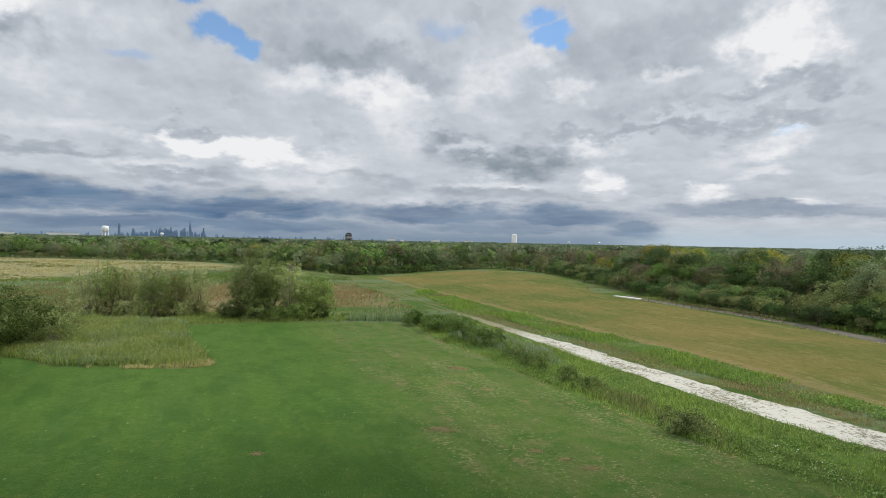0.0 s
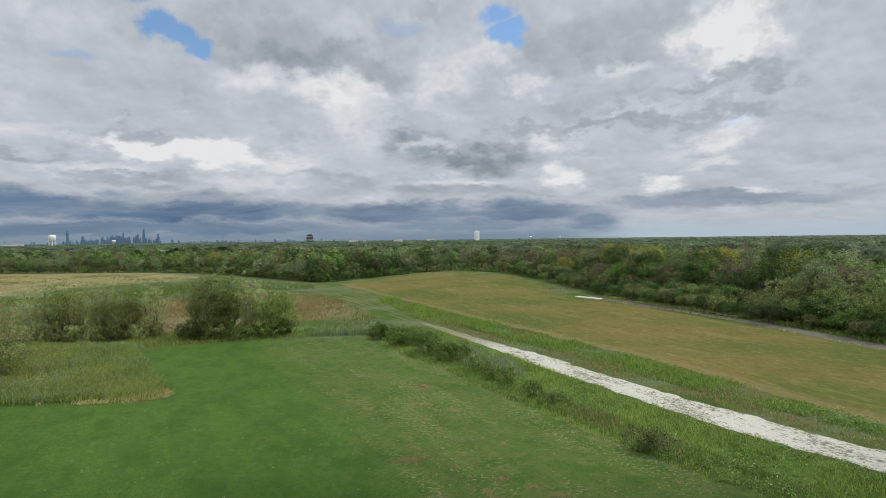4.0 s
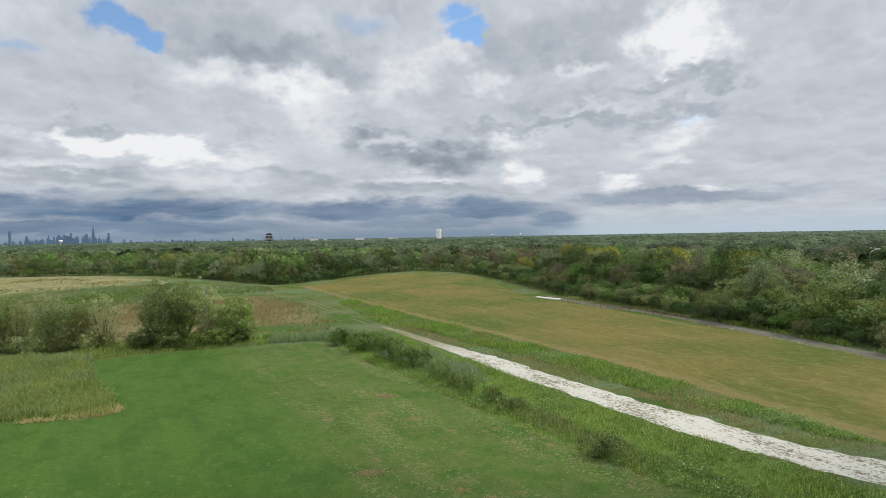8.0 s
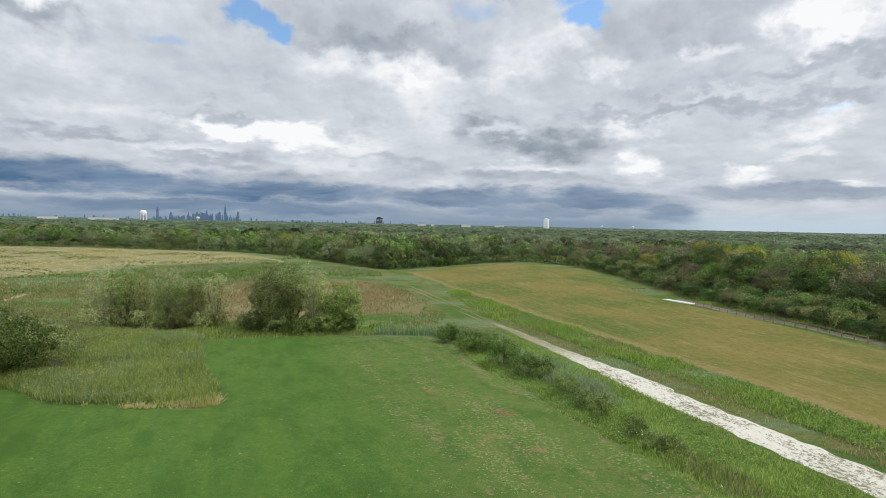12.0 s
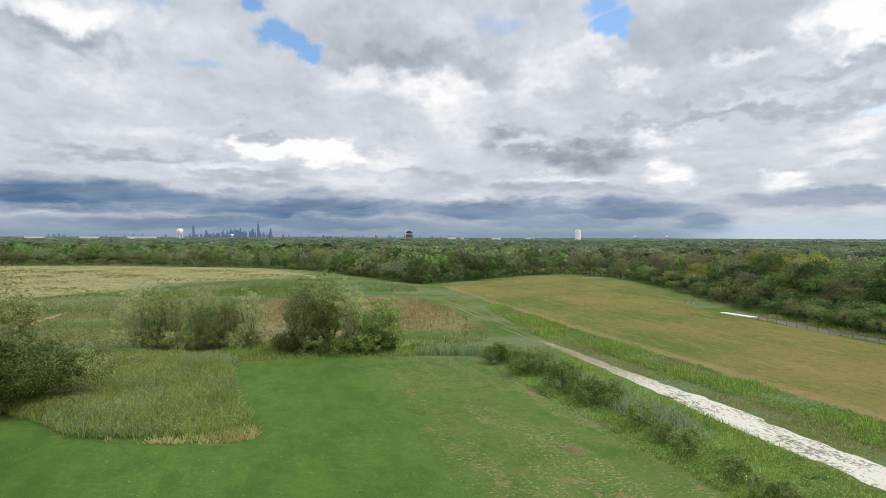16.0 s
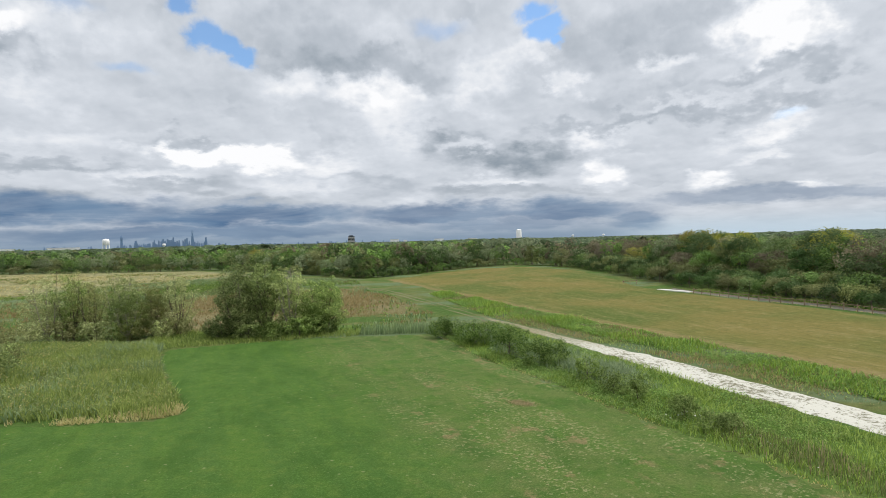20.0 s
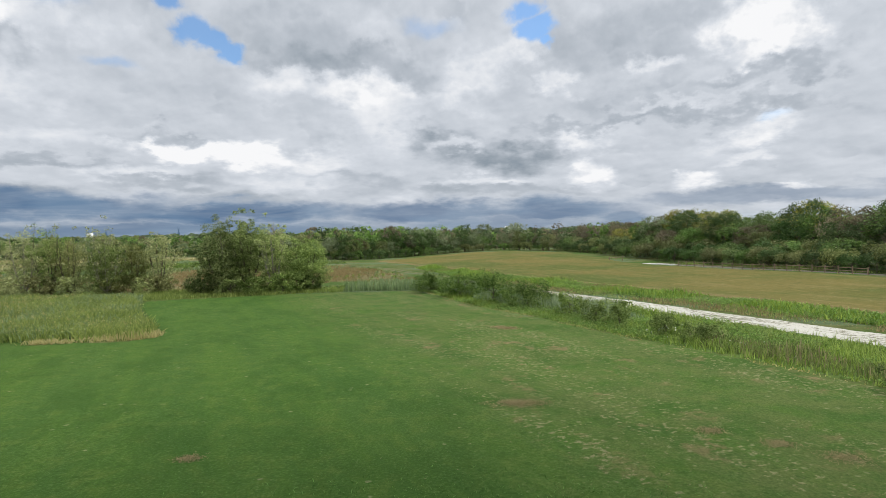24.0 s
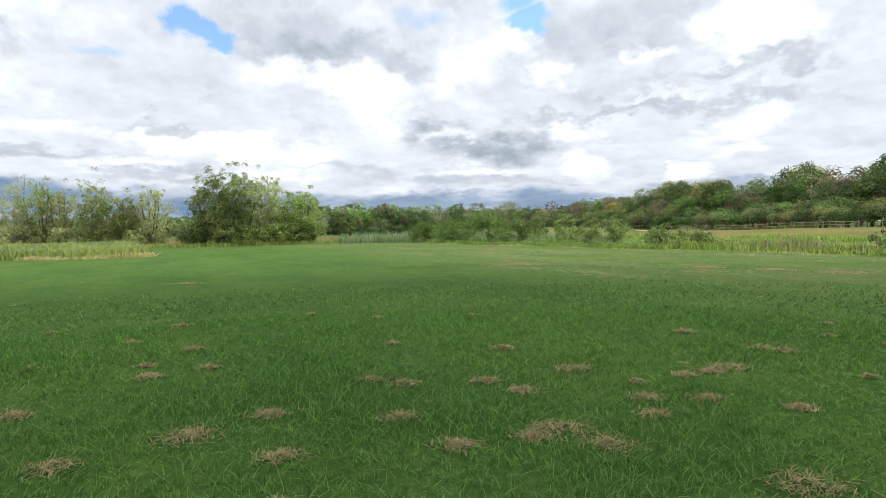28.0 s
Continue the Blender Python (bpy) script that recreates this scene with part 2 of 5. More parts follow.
def foliage(name, dark, light, rough=0.6, clear=0.5, spread=0.5, sat=0.95, single=0.8, fine=0.0):
    """Leaves: each one has its own tint, each plant its own cast, and light comes through them."""
    m, g = material(name)
    isle = g.node("ShaderNodeNewGeometry").outputs["Random Per Island"]
    rnd = g.node("ShaderNodeObjectInfo").outputs["Random"]
    pos = g.node("ShaderNodeTexCoord").outputs["Object"]
    n = g.noise(pos, 0.7, 3).outputs["Fac"]
    wide = g.noise(pos, 0.14, 2).outputs["Fac"]
    f = g.math("ADD", g.math("MULTIPLY", g.math("POWER", isle, 1.8), single), g.math("ADD", g.math("MULTIPLY", n, 0.25), g.math("MULTIPLY", wide, 0.45)))
    leafy = None
    if fine:
        # sprays: many small leaves on each piece, lit each its own way
        leafy = g.noise(pos, fine, 3, 0.7).outputs["Fac"]
        # the dark gaps between these leaves are painted in, low spots darker
        f = g.math("MULTIPLY_ADD", g.math("SUBTRACT", leafy, 0.5), 1.1, f)
    col = g.mix(g.smooth(f, 0.2, 1.05), dark, light)
    col = g.node("ShaderNodeHueSaturation", {"Hue": g.math("MULTIPLY_ADD", rnd, 0.5 * spread * 0.08, 0.5 - spread * 0.02), "Saturation": g.math("MULTIPLY_ADD", rnd, 0.2, sat), "Value": g.math("ADD", g.math("MULTIPLY_ADD", g.math("FRACT", g.math("MULTIPLY", rnd, 7.3)), spread, 1.02 - spread / 2), g.attribute("tint", "Fac")), "Color": col}).outputs[0]
    b = g.node("ShaderNodeBsdfPrincipled", {"Base Color": col, "Roughness": rough, "Specular IOR Level": 0.12})
    tr = g.node("ShaderNodeBsdfTranslucent", {"Color": col})
    if fine:
        bump = g.node("ShaderNodeBump", {"Height": leafy, "Strength": 0.9, "Distance": 1.2 / fine}).outputs[0]
        g.put(b.inputs["Normal"], bump), g.put(tr.inputs["Normal"], bump)
    s = g.node("ShaderNodeMixShader", {0: clear, 1: b.outputs[0], 2: tr.outputs[0]})
    g.node("ShaderNodeOutputMaterial", {"Surface": s.outputs[0]})
    return m


def plain(name, colour, rough=0.7, vary=0.15, scale=3.0, spec=0.3, metal=0.0, bump=0.0):
    m, g = material(name)
    pos = g.node("ShaderNodeTexCoord").outputs["Object"]
    n = g.math("ADD", g.math("MULTIPLY", g.noise(pos, scale, 5, 0.6).outputs["Fac"], 0.6), g.math("MULTIPLY", g.noise(pos, scale * 9, 3).outputs["Fac"], 0.4))
    k = g.smooth(n, 0.25, 0.75, 1 - vary, 1 + vary)
    finish(g, g.vec("MULTIPLY", g.node("ShaderNodeCombineXYZ", {0: k, 1: k, 2: k}).outputs[0], colour), rough, n if bump else None, bump, 0.02, spec, metal)
    return m


LEAF_GREEN = foliage("leaf_green", (0.09, 0.14, 0.041), (0.43, 0.515, 0.195))
LEAF_DARK = foliage("leaf_dark", (0.04, 0.068, 0.02), (0.19, 0.245, 0.08))
LEAF_OLIVE = foliage("leaf_olive", (0.13, 0.15, 0.05), (0.43, 0.45, 0.19))
LEAF_WILLOW = foliage("leaf_willow", (0.2, 0.24, 0.09), (0.58, 0.62, 0.31))
LEAF_FRESH = foliage("leaf_fresh", (0.1, 0.155, 0.04), (0.33, 0.42, 0.14), 0.6, 0.55, 0.25)
WOOD_GREEN = foliage("forest_green", (0.097, 0.160, 0.050), (0.415, 0.564, 0.198), clear=0.42, single=0.3, fine=3.5)
WOOD_DARK = foliage("forest_dark", (0.053, 0.097, 0.032), (0.226, 0.316, 0.127), clear=0.42, single=0.3, fine=3.5)
WOOD_OLIVE = foliage("forest_olive", (0.137, 0.162, 0.062), (0.512, 0.530, 0.247), clear=0.42, single=0.3, fine=3.5)
WOOD_GREY = foliage("forest_grey", (0.156, 0.204, 0.102), (0.588, 0.639, 0.398), clear=0.42, single=0.3, fine=3.5)
WOOD_YELLOW = foliage("forest_yellow", (0.271, 0.281, 0.059), (0.699, 0.679, 0.174), clear=0.42, single=0.3, fine=3.5)
WOOD_BROWN = foliage("forest_brown", (0.155, 0.137, 0.090), (0.358, 0.310, 0.209), clear=0.42, single=0.3, fine=3.5)
REED = foliage("reed_green", (0.155, 0.215, 0.068), (0.4, 0.46, 0.175), 0.6, 0.55, 0.0)
GRASS_FRESH = foliage("fresh_grass", (0.155, 0.23, 0.052), (0.39, 0.485, 0.155), 0.6, 0.55, 0.0)
REED_PALE = foliage("reed_pale", (0.16, 0.23, 0.115), (0.35, 0.43, 0.235), 0.6, 0.55, 0.0)
HOLLOW = foliage("hollow_grass", (0.09, 0.12, 0.045), (0.25, 0.28, 0.125), 0.6, 0.55, 0.0)
STRAW = foliage("straw", (0.42, 0.37, 0.16), (0.6, 0.54, 0.28), 0.7, 0.55, 0.0)
WEED = foliage("weed_green", (0.095, 0.155, 0.038), (0.25, 0.345, 0.1), 0.6, 0.55, 0.0)
WEED_BRIGHT = foliage("bright_weed", (0.11, 0.2, 0.035), (0.3, 0.46, 0.11), 0.6, 0.55, 0.0)
LEAF_BUSH = foliage("leaf_bush", (0.07, 0.12, 0.034), (0.31, 0.4, 0.14))
RUSSET = foliage("russet_grass", (0.23, 0.185, 0.095), (0.38, 0.315, 0.18), 0.7, 0.55, 0.0)
CLIPPING = foliage("dry_clippings", (0.26, 0.2, 0.1), (0.42, 0.34, 0.18), 0.8, 0.4, 0.0)
BLADE = foliage("lawn_blade", (0.04, 0.105, 0.022), (0.19, 0.33, 0.095), 0.5, 0.55, 0.0)
BARK = plain("bark", (0.12, 0.10, 0.075), 0.9, 0.4, 6, bump=0.6)
BARK_PALE = plain("bark_pale", (0.30, 0.27, 0.22), 0.9, 0.3, 6, bump=0.4)
WOOD = plain("weathered_wood", (0.25, 0.185, 0.12), 0.85, 0.35, 5, bump=0.4)
CLOUD = plain("cloud_white", (0.8, 0.8, 0.8), 1.0, 0.05, 0.05, spec=0.0)
WHITE = plain("white_paint", (0.78, 0.78, 0.76), 0.5, 0.06, 0.3)
CONCRETE = plain("pale_concrete", (0.62, 0.61, 0.57), 0.85, 0.12, 1.0, bump=0.2)
# distance haze over the city is put into the towers' own colour
HAZE_BLUE = plain("haze_blue_tower", (0.15, 0.24, 0.375), 0.6, 0.15, 0.02)
DARK_BLOCK = plain("dark_block", (0.045, 0.05, 0.06), 0.6, 0.2, 0.1)
STEEL = plain("grey_steel", (0.45, 0.46, 0.47), 0.45, 0.1, 1.0, metal=0.6)


def ground_material():
    """Rough grassland, with straw meadow, russet grass, lush weeds and leaf litter where the masks say."""
    m, g = material("rough_grassland")
    pos = g.node("ShaderNodeTexCoord").outputs["Object"]
    zone = g.node("ShaderNodeSeparateColor", {0: g.attribute("zone")})
    n1 = g.noise(pos, 0.09, 5, 0.6).outputs["Fac"]
    n2 = g.noise(g.vec("MULTIPLY", pos, (0.5, 1.2, 1)), 0.6, 5, 0.65).outputs["Fac"]
    n3 = g.noise(pos, 5.0, 3, 0.6).outputs["Fac"]
    col = g.mix(g.smooth(n1, 0.35, 0.65), (0.09, 0.132, 0.034), (0.14, 0.155, 0.055))
    col = g.mix(g.math("MULTIPLY", g.smooth(n2, 0.5, 0.75), 0.6), col, (0.19, 0.17, 0.08))
    wet = g.noise(g.vec("MULTIPLY", pos, (0.35, 0.8, 1)), 0.09, 4, 0.6).outputs["Fac"]
    col = g.mix(g.math("MULTIPLY", g.smooth(wet, 0.5, 0.58), 0.7), col, (0.13, 0.19, 0.105))
    col = g.mix(g.math("MULTIPLY", g.smooth(g.math("SUBTRACT", 1.0, wet), 0.53, 0.6), 0.85), col, (0.06, 0.125, 0.024))
    edge = g.math("MULTIPLY", g.math("SUBTRACT", n2, 0.5), 1.1)
    mead = g.smooth(g.math("ADD", zone.outputs[0], edge), 0.35, 0.65)
    straw = g.mix(g.smooth(n2, 0.35, 0.7), (0.34, 0.315, 0.17), (0.22, 0.21, 0.09))
    straw = g.mix(g.math("MULTIPLY", g.smooth(n1, 0.45, 0.65), 0.5), straw, (0.27, 0.22, 0.12))
    straw = g.mix(g.math("MULTIPLY", g.smooth(g.noise(g.vec("MULTIPLY", pos, (0.16, 0.5, 1)), 1.0, 4, 0.65).outputs["Fac"], 0.52, 0.58), 0.85), straw, (0.12, 0.13, 0.055))
    col = g.mix(mead, col, straw)
    col = g.mix(g.math("MULTIPLY", g.smooth(g.math("ADD", zone.outputs[1], edge), 0.4, 0.85), 0.75), col, g.mix(n2, (0.2, 0.155, 0.08), (0.27, 0.21, 0.115)))
    col = g.mix(g.smooth(g.math("ADD", zone.outputs[2], edge), 0.4, 0.65), col, g.mix(n2, (0.1, 0.18, 0.036), (0.15, 0.23, 0.055)))
    tuft = g.noise(g.vec("MULTIPLY", pos, (0.7, 1.3, 1)), 1.1, 7, 0.72).outputs["Fac"]
    col = g.mix(g.smooth(tuft, 0.5, 0.68, 0.0, 0.6), col, (0.045, 0.065, 0.02))
    col = g.mix(g.smooth(g.math("SUBTRACT", 1.0, tuft), 0.54, 0.7, 0.0, 0.45), col, (0.27, 0.27, 0.13))
    col = g.mix(g.smooth(n3, 0.3, 0.7, 0.0, 0.3), col, (0.03, 0.04, 0.015))
    finish(g, col, 0.9, tuft, 1.0, 0.3, 0.04)
    return m


def lawn_material():
    """Mown lawn: mowing lines along its edge, dry clippings and bare patches on one side."""
    m, g = material("mown_lawn")
    pos = g.node("ShaderNodeTexCoord").outputs["Object"]
    rot = g.node("ShaderNodeMapping", {"Vector": pos, "Location": (0, 0, 0), "Rotation": (0, 0, radians(-23.1))}).outputs[0]
    rx = g.node("ShaderNodeSeparateXYZ", {0: rot}).outputs[0]
    n1 = g.noise(pos, 0.05, 4, 0.6).outputs["Fac"]
    n2 = g.noise(pos, 1.1, 5, 0.65).outputs["Fac"]
    n3 = g.noise(pos, 14, 4, 0.6).outputs["Fac"]
    lines = g.noise(g.vec("MULTIPLY", rot, (0.42, 0.03, 1)), 1.0, 5, 0.65).outputs["Fac"]
    col = g.mix(g.smooth(n1, 0.3, 0.7), (0.057, 0.126, 0.024), (0.08, 0.15, 0.033))
    col = g.mix(g.math("MULTIPLY", g.smooth(lines, 0.38, 0.64), 0.42), col, (0.098, 0.178, 0.026))
    col = g.mix(g.math("MULTIPLY", g.smooth(n2, 0.45, 0.68), 0.5), col, (0.13, 0.18, 0.037))
    mottle = g.noise(g.vec("MULTIPLY", rot, (1, 0.45, 1)), 0.32, 6, 0.65).outputs["Fac"]
    col = g.mix(g.smooth(mottle, 0.45, 0.65, 0.0, 0.65), col, (0.043, 0.1, 0.018))
    dry = g.smooth(rx, DRY_FROM, DRY_TO)
    thin = g.math("MULTIPLY", dry, g.smooth(g.noise(rot, 0.35, 9, 0.75).outputs["Fac"], 0.36, 0.62))
    col = g.mix(g.math("MULTIPLY", thin, 0.65), col, (0.15, 0.17, 0.058))
    rows = g.noise(g.vec("MULTIPLY", rot, (0.28, 0.05, 1)), 1.0, 4, 0.6).outputs["Fac"]
    amount = g.math("ADD", g.math("MULTIPLY", dry, g.smooth(rows, 0.4, 0.6, 0.25, 1.0)), g.smooth(n1, 0.4, 0.65, 0.05, 0.3))
    spot = g.noise(g.vec("MULTIPLY", rot, (0.9, 1.15, 1)), 3.4, 6, 0.72).outputs["Fac"]
    swath = g.math("ABSOLUTE", g.math("SUBTRACT", g.math("ADD", rx, g.math("MULTIPLY", g.math("SUBTRACT", n2, 0.5), 1.4)), 15.2))
    amount = g.math("ADD", amount, g.math("SUBTRACT", 0.3, g.smooth(swath, 0.2, 1.0, 0.0, 0.3)))
    limit = g.math("MULTIPLY_ADD", amount, -0.12, 0.672)
    flecks = g.smooth(g.math("SUBTRACT", spot, limit), 0.0, 0.05)
    col = g.mix(g.math("MULTIPLY", flecks, 0.8), col, (0.33, 0.3, 0.16))
    col = g.mix(g.math("MULTIPLY", g.smooth(g.math("SUBTRACT", 1.0, g.noise(pos, 2.2, 3, 0.6).outputs["Fac"]), 0.58, 0.7), 0.35), col, (0.03, 0.075, 0.012))
    def clippings(cells, share, radius):
        v = g.node("ShaderNodeTexVoronoi")
        g.put(v.inputs["Vector"], g.vec("ADD", pos, g.vec("MULTIPLY", g.noise(pos, 6.0, 2).outputs["Color"], (0.16, 0.16, 0))))
        g.put(v.inputs["Scale"], cells)
        luck = g.node("ShaderNodeSeparateColor", {0: v.outputs["Color"]}).outputs[0]
        spot = g.math("SUBTRACT", 1.0, g.smooth(v.outputs["Distance"], radius * 0.5, radius))
        return g.math("MULTIPLY", spot, g.math("LESS_THAN", luck, share))
    dots = g.math("MAXIMUM", clippings(1.5, g.smooth(g.noise(pos, 0.16, 3).outputs["Fac"], 0.4, 0.65, 0.08, 0.5), 0.17), clippings(2.3, g.math("MULTIPLY", dry, g.smooth(rows, 0.35, 0.65, 0.15, 0.75)), 0.24))
    col = g.mix(g.math("MULTIPLY", dots, 0.62), col, (0.31, 0.31, 0.16))
    bare = g.smooth(g.noise(rot, 0.42, 8, 0.75).outputs["Fac"], 0.54, 0.62)
    col = g.mix(g.math("MULTIPLY", g.math("MULTIPLY", bare, g.math("MULTIPLY", dry, g.smooth(rows, 0.42, 0.6))), 0.8), col, (0.26, 0.185, 0.1))
    grain = g.noise(pos, 9.0, 7, 0.8).outputs["Fac"]
    col = g.mix(g.smooth(grain, 0.35, 0.65, 0.0, 0.45), col, (0.025, 0.06, 0.012))
    col = g.mix(g.smooth(g.math("SUBTRACT", 1.0, grain), 0.5, 0.7, 0.0, 0.4), col, (0.17, 0.215, 0.085))
    col = g.mix(g.smooth(n3, 0.3, 0.7, 0.0, 0.25), col, (0.02, 0.045, 0.012))
    finish(g, col, 0.9, grain, 0.8, 0.06, 0.04)
    return m


def field_material():
    m, g = material("dry_mown_field")
    pos = g.node("ShaderNodeTexCoord").outputs["Object"]
    rot = g.node("ShaderNodeMapping", {"Vector": pos, "Rotation": (0, 0, radians(-18))}).outputs[0]
    n1 = g.noise(pos, 0.035, 4, 0.6).outputs["Fac"]
    n2 = g.noise(g.vec("MULTIPLY", rot, (0.5, 0.06, 1)), 1.0, 5, 0.65).outputs["Fac"]
    n3 = g.noise(pos, 3.0, 4, 0.65).outputs["Fac"]
    n4 = g.noise(g.vec("MULTIPLY", rot, (1.0, 0.25, 1)), 1.6, 5, 0.7).outputs["Fac"]
    n5 = g.noise(g.vec("MULTIPLY", rot, (1.0, 0.6, 1)), 1.3, 8, 0.78).outputs["Fac"]
    col = g.mix(g.smooth(n1, 0.38, 0.62), (0.078, 0.108, 0.024), (0.16, 0.136, 0.042))
    col = g.mix(g.math("MULTIPLY", g.smooth(n2, 0.5, 0.66), 0.45), col, (0.22, 0.18, 0.075))
    col = g.mix(g.math("MULTIPLY", g.smooth(n4, 0.54, 0.68), 0.5), col, (0.24, 0.205, 0.09))
    col = g.mix(g.math("MULTIPLY", g.smooth(g.math("SUBTRACT", 1.0, n4), 0.55, 0.7), 0.35), col, (0.075, 0.095, 0.025))
    rim = g.math("ADD", g.attribute("rim", "Fac"), g.math("MULTIPLY", g.math("SUBTRACT", n4, 0.5), 1.2))
    col = g.mix(g.smooth(rim, 0.35, 0.8, 0.0, 0.6), col, (0.22, 0.17, 0.08))
    col = g.mix(g.smooth(n5, 0.5, 0.68, 0.0, 0.5), col, (0.06, 0.07, 0.022))
    col = g.mix(g.smooth(g.math("SUBTRACT", 1.0, n5), 0.52, 0.68, 0.0, 0.4), col, (0.27, 0.25, 0.12))
    col = g.mix(g.smooth(n3, 0.35, 0.75, 0.0, 0.3), col, (0.07, 0.08, 0.025))
    finish(g, col, 0.9, n3, 0.6, 0.08, 0.04)
    return m


def gravel_material():
    m, g = material("white_gravel")
    pos = g.node("ShaderNodeTexCoord").outputs["Object"]
    rot = g.node("ShaderNodeMapping", {"Vector": pos, "Rotation": (0, 0, radians(-22))}).outputs[0]
    n1 = g.noise(g.vec("MULTIPLY", rot, (1, 0.3, 1)), 0.5, 5, 0.65).outputs["Fac"]
    n2 = g.noise(g.vec("MULTIPLY", rot, (1, 0.8, 1)), 3.0, 8, 0.82).outputs["Fac"]
    n3 = g.noise(pos, 24, 3, 0.6).outputs["Fac"]
    col = g.mix(n3, (0.38, 0.37, 0.32), (0.62, 0.61, 0.54))
    col = g.mix(g.smooth(n1, 0.5, 0.75, 0.0, 0.5), col, (0.25, 0.23, 0.17))
    weeds = g.smooth(g.math("ADD", n2, g.math("MULTIPLY", g.math("SUBTRACT", n1, 0.5), 0.45)), 0.525, 0.55)
    col = g.mix(g.math("MULTIPLY", weeds, 0.85), col, (0.11, 0.105, 0.05))
    along = g.node("ShaderNodeSeparateXYZ", {0: pos}).outputs[1]
    fade = g.smooth(g.math("ADD", along, g.math("MULTIPLY", g.math("SUBTRACT", n2, 0.5), 60.0)), 76.0, 92.0)
    col = g.mix(g.math("MULTIPLY", fade, 0.9), col, g.mix(g.smooth(n1, 0.35, 0.65), (0.13, 0.13, 0.055), (0.26, 0.22, 0.13)))
    finish(g, col, 0.9, n3, 0.5, 0.03, 0.2)
    return m


ASPHALT = plain("old_asphalt", (0.12, 0.11, 0.085), 0.9, 0.3, 0.6, bump=0.3)
RUT = plain("worn_earth", (0.14, 0.125, 0.065), 0.95, 0.35, 0.8, bump=0.3)
DIRT = plain("dry_dirt", (0.24, 0.205, 0.12), 0.95, 0.3, 0.8, bump=0.3)
DRY_FROM, DRY_TO = 10.5, 18.5


# ---- shapes ----
def step(v, lo, hi):
    k = np.clip((np.asarray(v, float) - lo) / (hi - lo), 0, 1)
    return k * k * (3 - 2 * k)


def height(x, y):
    """The lie of the land."""
    x, y = np.asarray(x, float), np.asarray(y, float)
    z = 1.7 * step(y, 110, 215) * step(x, -25, 25) + 0.7 * step(x, 36, 56) * step(y, 0, 60) * (1 - step(y, 95, 150))
    z = z + 0.5 * step(y, 100, 220) * step(-x, 25, 80)
    return z + 0.06 * np.sin(x * 0.31 + 1) * np.sin(y * 0.23)


def np_mesh(name, verts, faces, mat, smooth=False):
    """A mesh from arrays; all faces have the same number of corners."""
    verts, faces = np.asarray(verts, np.float32), np.asarray(faces, np.int32)
    me = bpy.data.meshes.new(name)
    k = faces.shape[1]
    me.vertices.add(len(verts)), me.loops.add(faces.size), me.polygons.add(len(faces))
    me.vertices.foreach_set("co", verts.ravel())
    me.loops.foreach_set("vertex_index", faces.ravel())
    me.polygons.foreach_set("loop_start", np.arange(len(faces), dtype=np.int32) * k)
    me.polygons.foreach_set("use_smooth", np.full(len(faces), smooth))
    me.update(calc_edges=True)
    me.validate()
    me.materials.append(mat)
    return me


def part(name, me, parent, label=""):
    ob = new(name, me)
    ob.parent = parent
    return tagged(ob, label) if label else ob


def thing(name, at, label, category, group="", turn=0.0, kind=""):
    ob = new(name)
    ob.empty_display_size = 0.3
    ob.matrix_world = pose(*at, 0, 0, turn)
    return tagged(ob, label, category, group, kind)


def grid(xs, ys, zfun):
    X, Y = np.meshgrid(xs, ys)
    V = np.stack([X, Y, zfun(X, Y)], -1).reshape(-1, 3)
    n, k = len(xs), len(ys)
    i = (np.arange(k - 1)[:, None] * n + np.arange(n - 1)[None]).ravel()
    return V, np.stack([i, i + 1, i + n + 1, i + n], 1)


def line_at(points, n):
    """n points spread evenly along a line of points."""
    p = np.asarray(points, float)
    s = np.concatenate([[0], np.cumsum(np.hypot(*np.diff(p[:, :2], axis=0).T))])
    q = np.linspace(0, s[-1], n)
    return np.stack([np.interp(q, s, p[:, i]) for i in range(p.shape[1])], 1)


def strip(left, right, n, cols, lift, rng, ragged=0.0):
    """A sheet on the land between two lines, with a ragged edge and a skirt that goes down into the ground."""
    a, b = line_at(left, n), line_at(right, n)
    soft = np.array([0.15, 0.4, 0.7, 0.9, 1.0, 0.9, 0.7, 0.4, 0.15]) / 2.0
    for side in (a, b):
        side[:, 0] += np.convolve(rng.normal(0, 1, n + 8), soft, "valid") * ragged * 1.6 + rng.normal(0, 0.3, n) * ragged
    f = np.linspace(0, 1, cols)[None, :, None]
    P = a[:, None] * (1 - f) + b[:, None] * f
    Z = height(P[..., 0], P[..., 1]) + lift
    Z[:, 0] -= lift + 0.03
    Z[:, -1] -= lift + 0.03
    V = np.concatenate([P, Z[..., None]], -1).reshape(-1, 3)
    i = (np.arange(n - 1)[:, None] * cols + np.arange(cols - 1)[None]).ravel()
    return V, np.stack([i, i + 1, i + cols + 1, i + cols], 1)


def in_poly(x, y, poly):
    x, y = np.asarray(x, float), np.asarray(y, float)
    inside = np.zeros(x.shape, bool)
    for (x0, y0), (x1, y1) in zip(poly, poly[1:] + poly[:1]):
        hit = ((y0 > y) != (y1 > y)) & (x < (x1 - x0) * (y - y0) / (y1 - y0 + 1e-12) + x0)
        inside ^= hit
    return inside


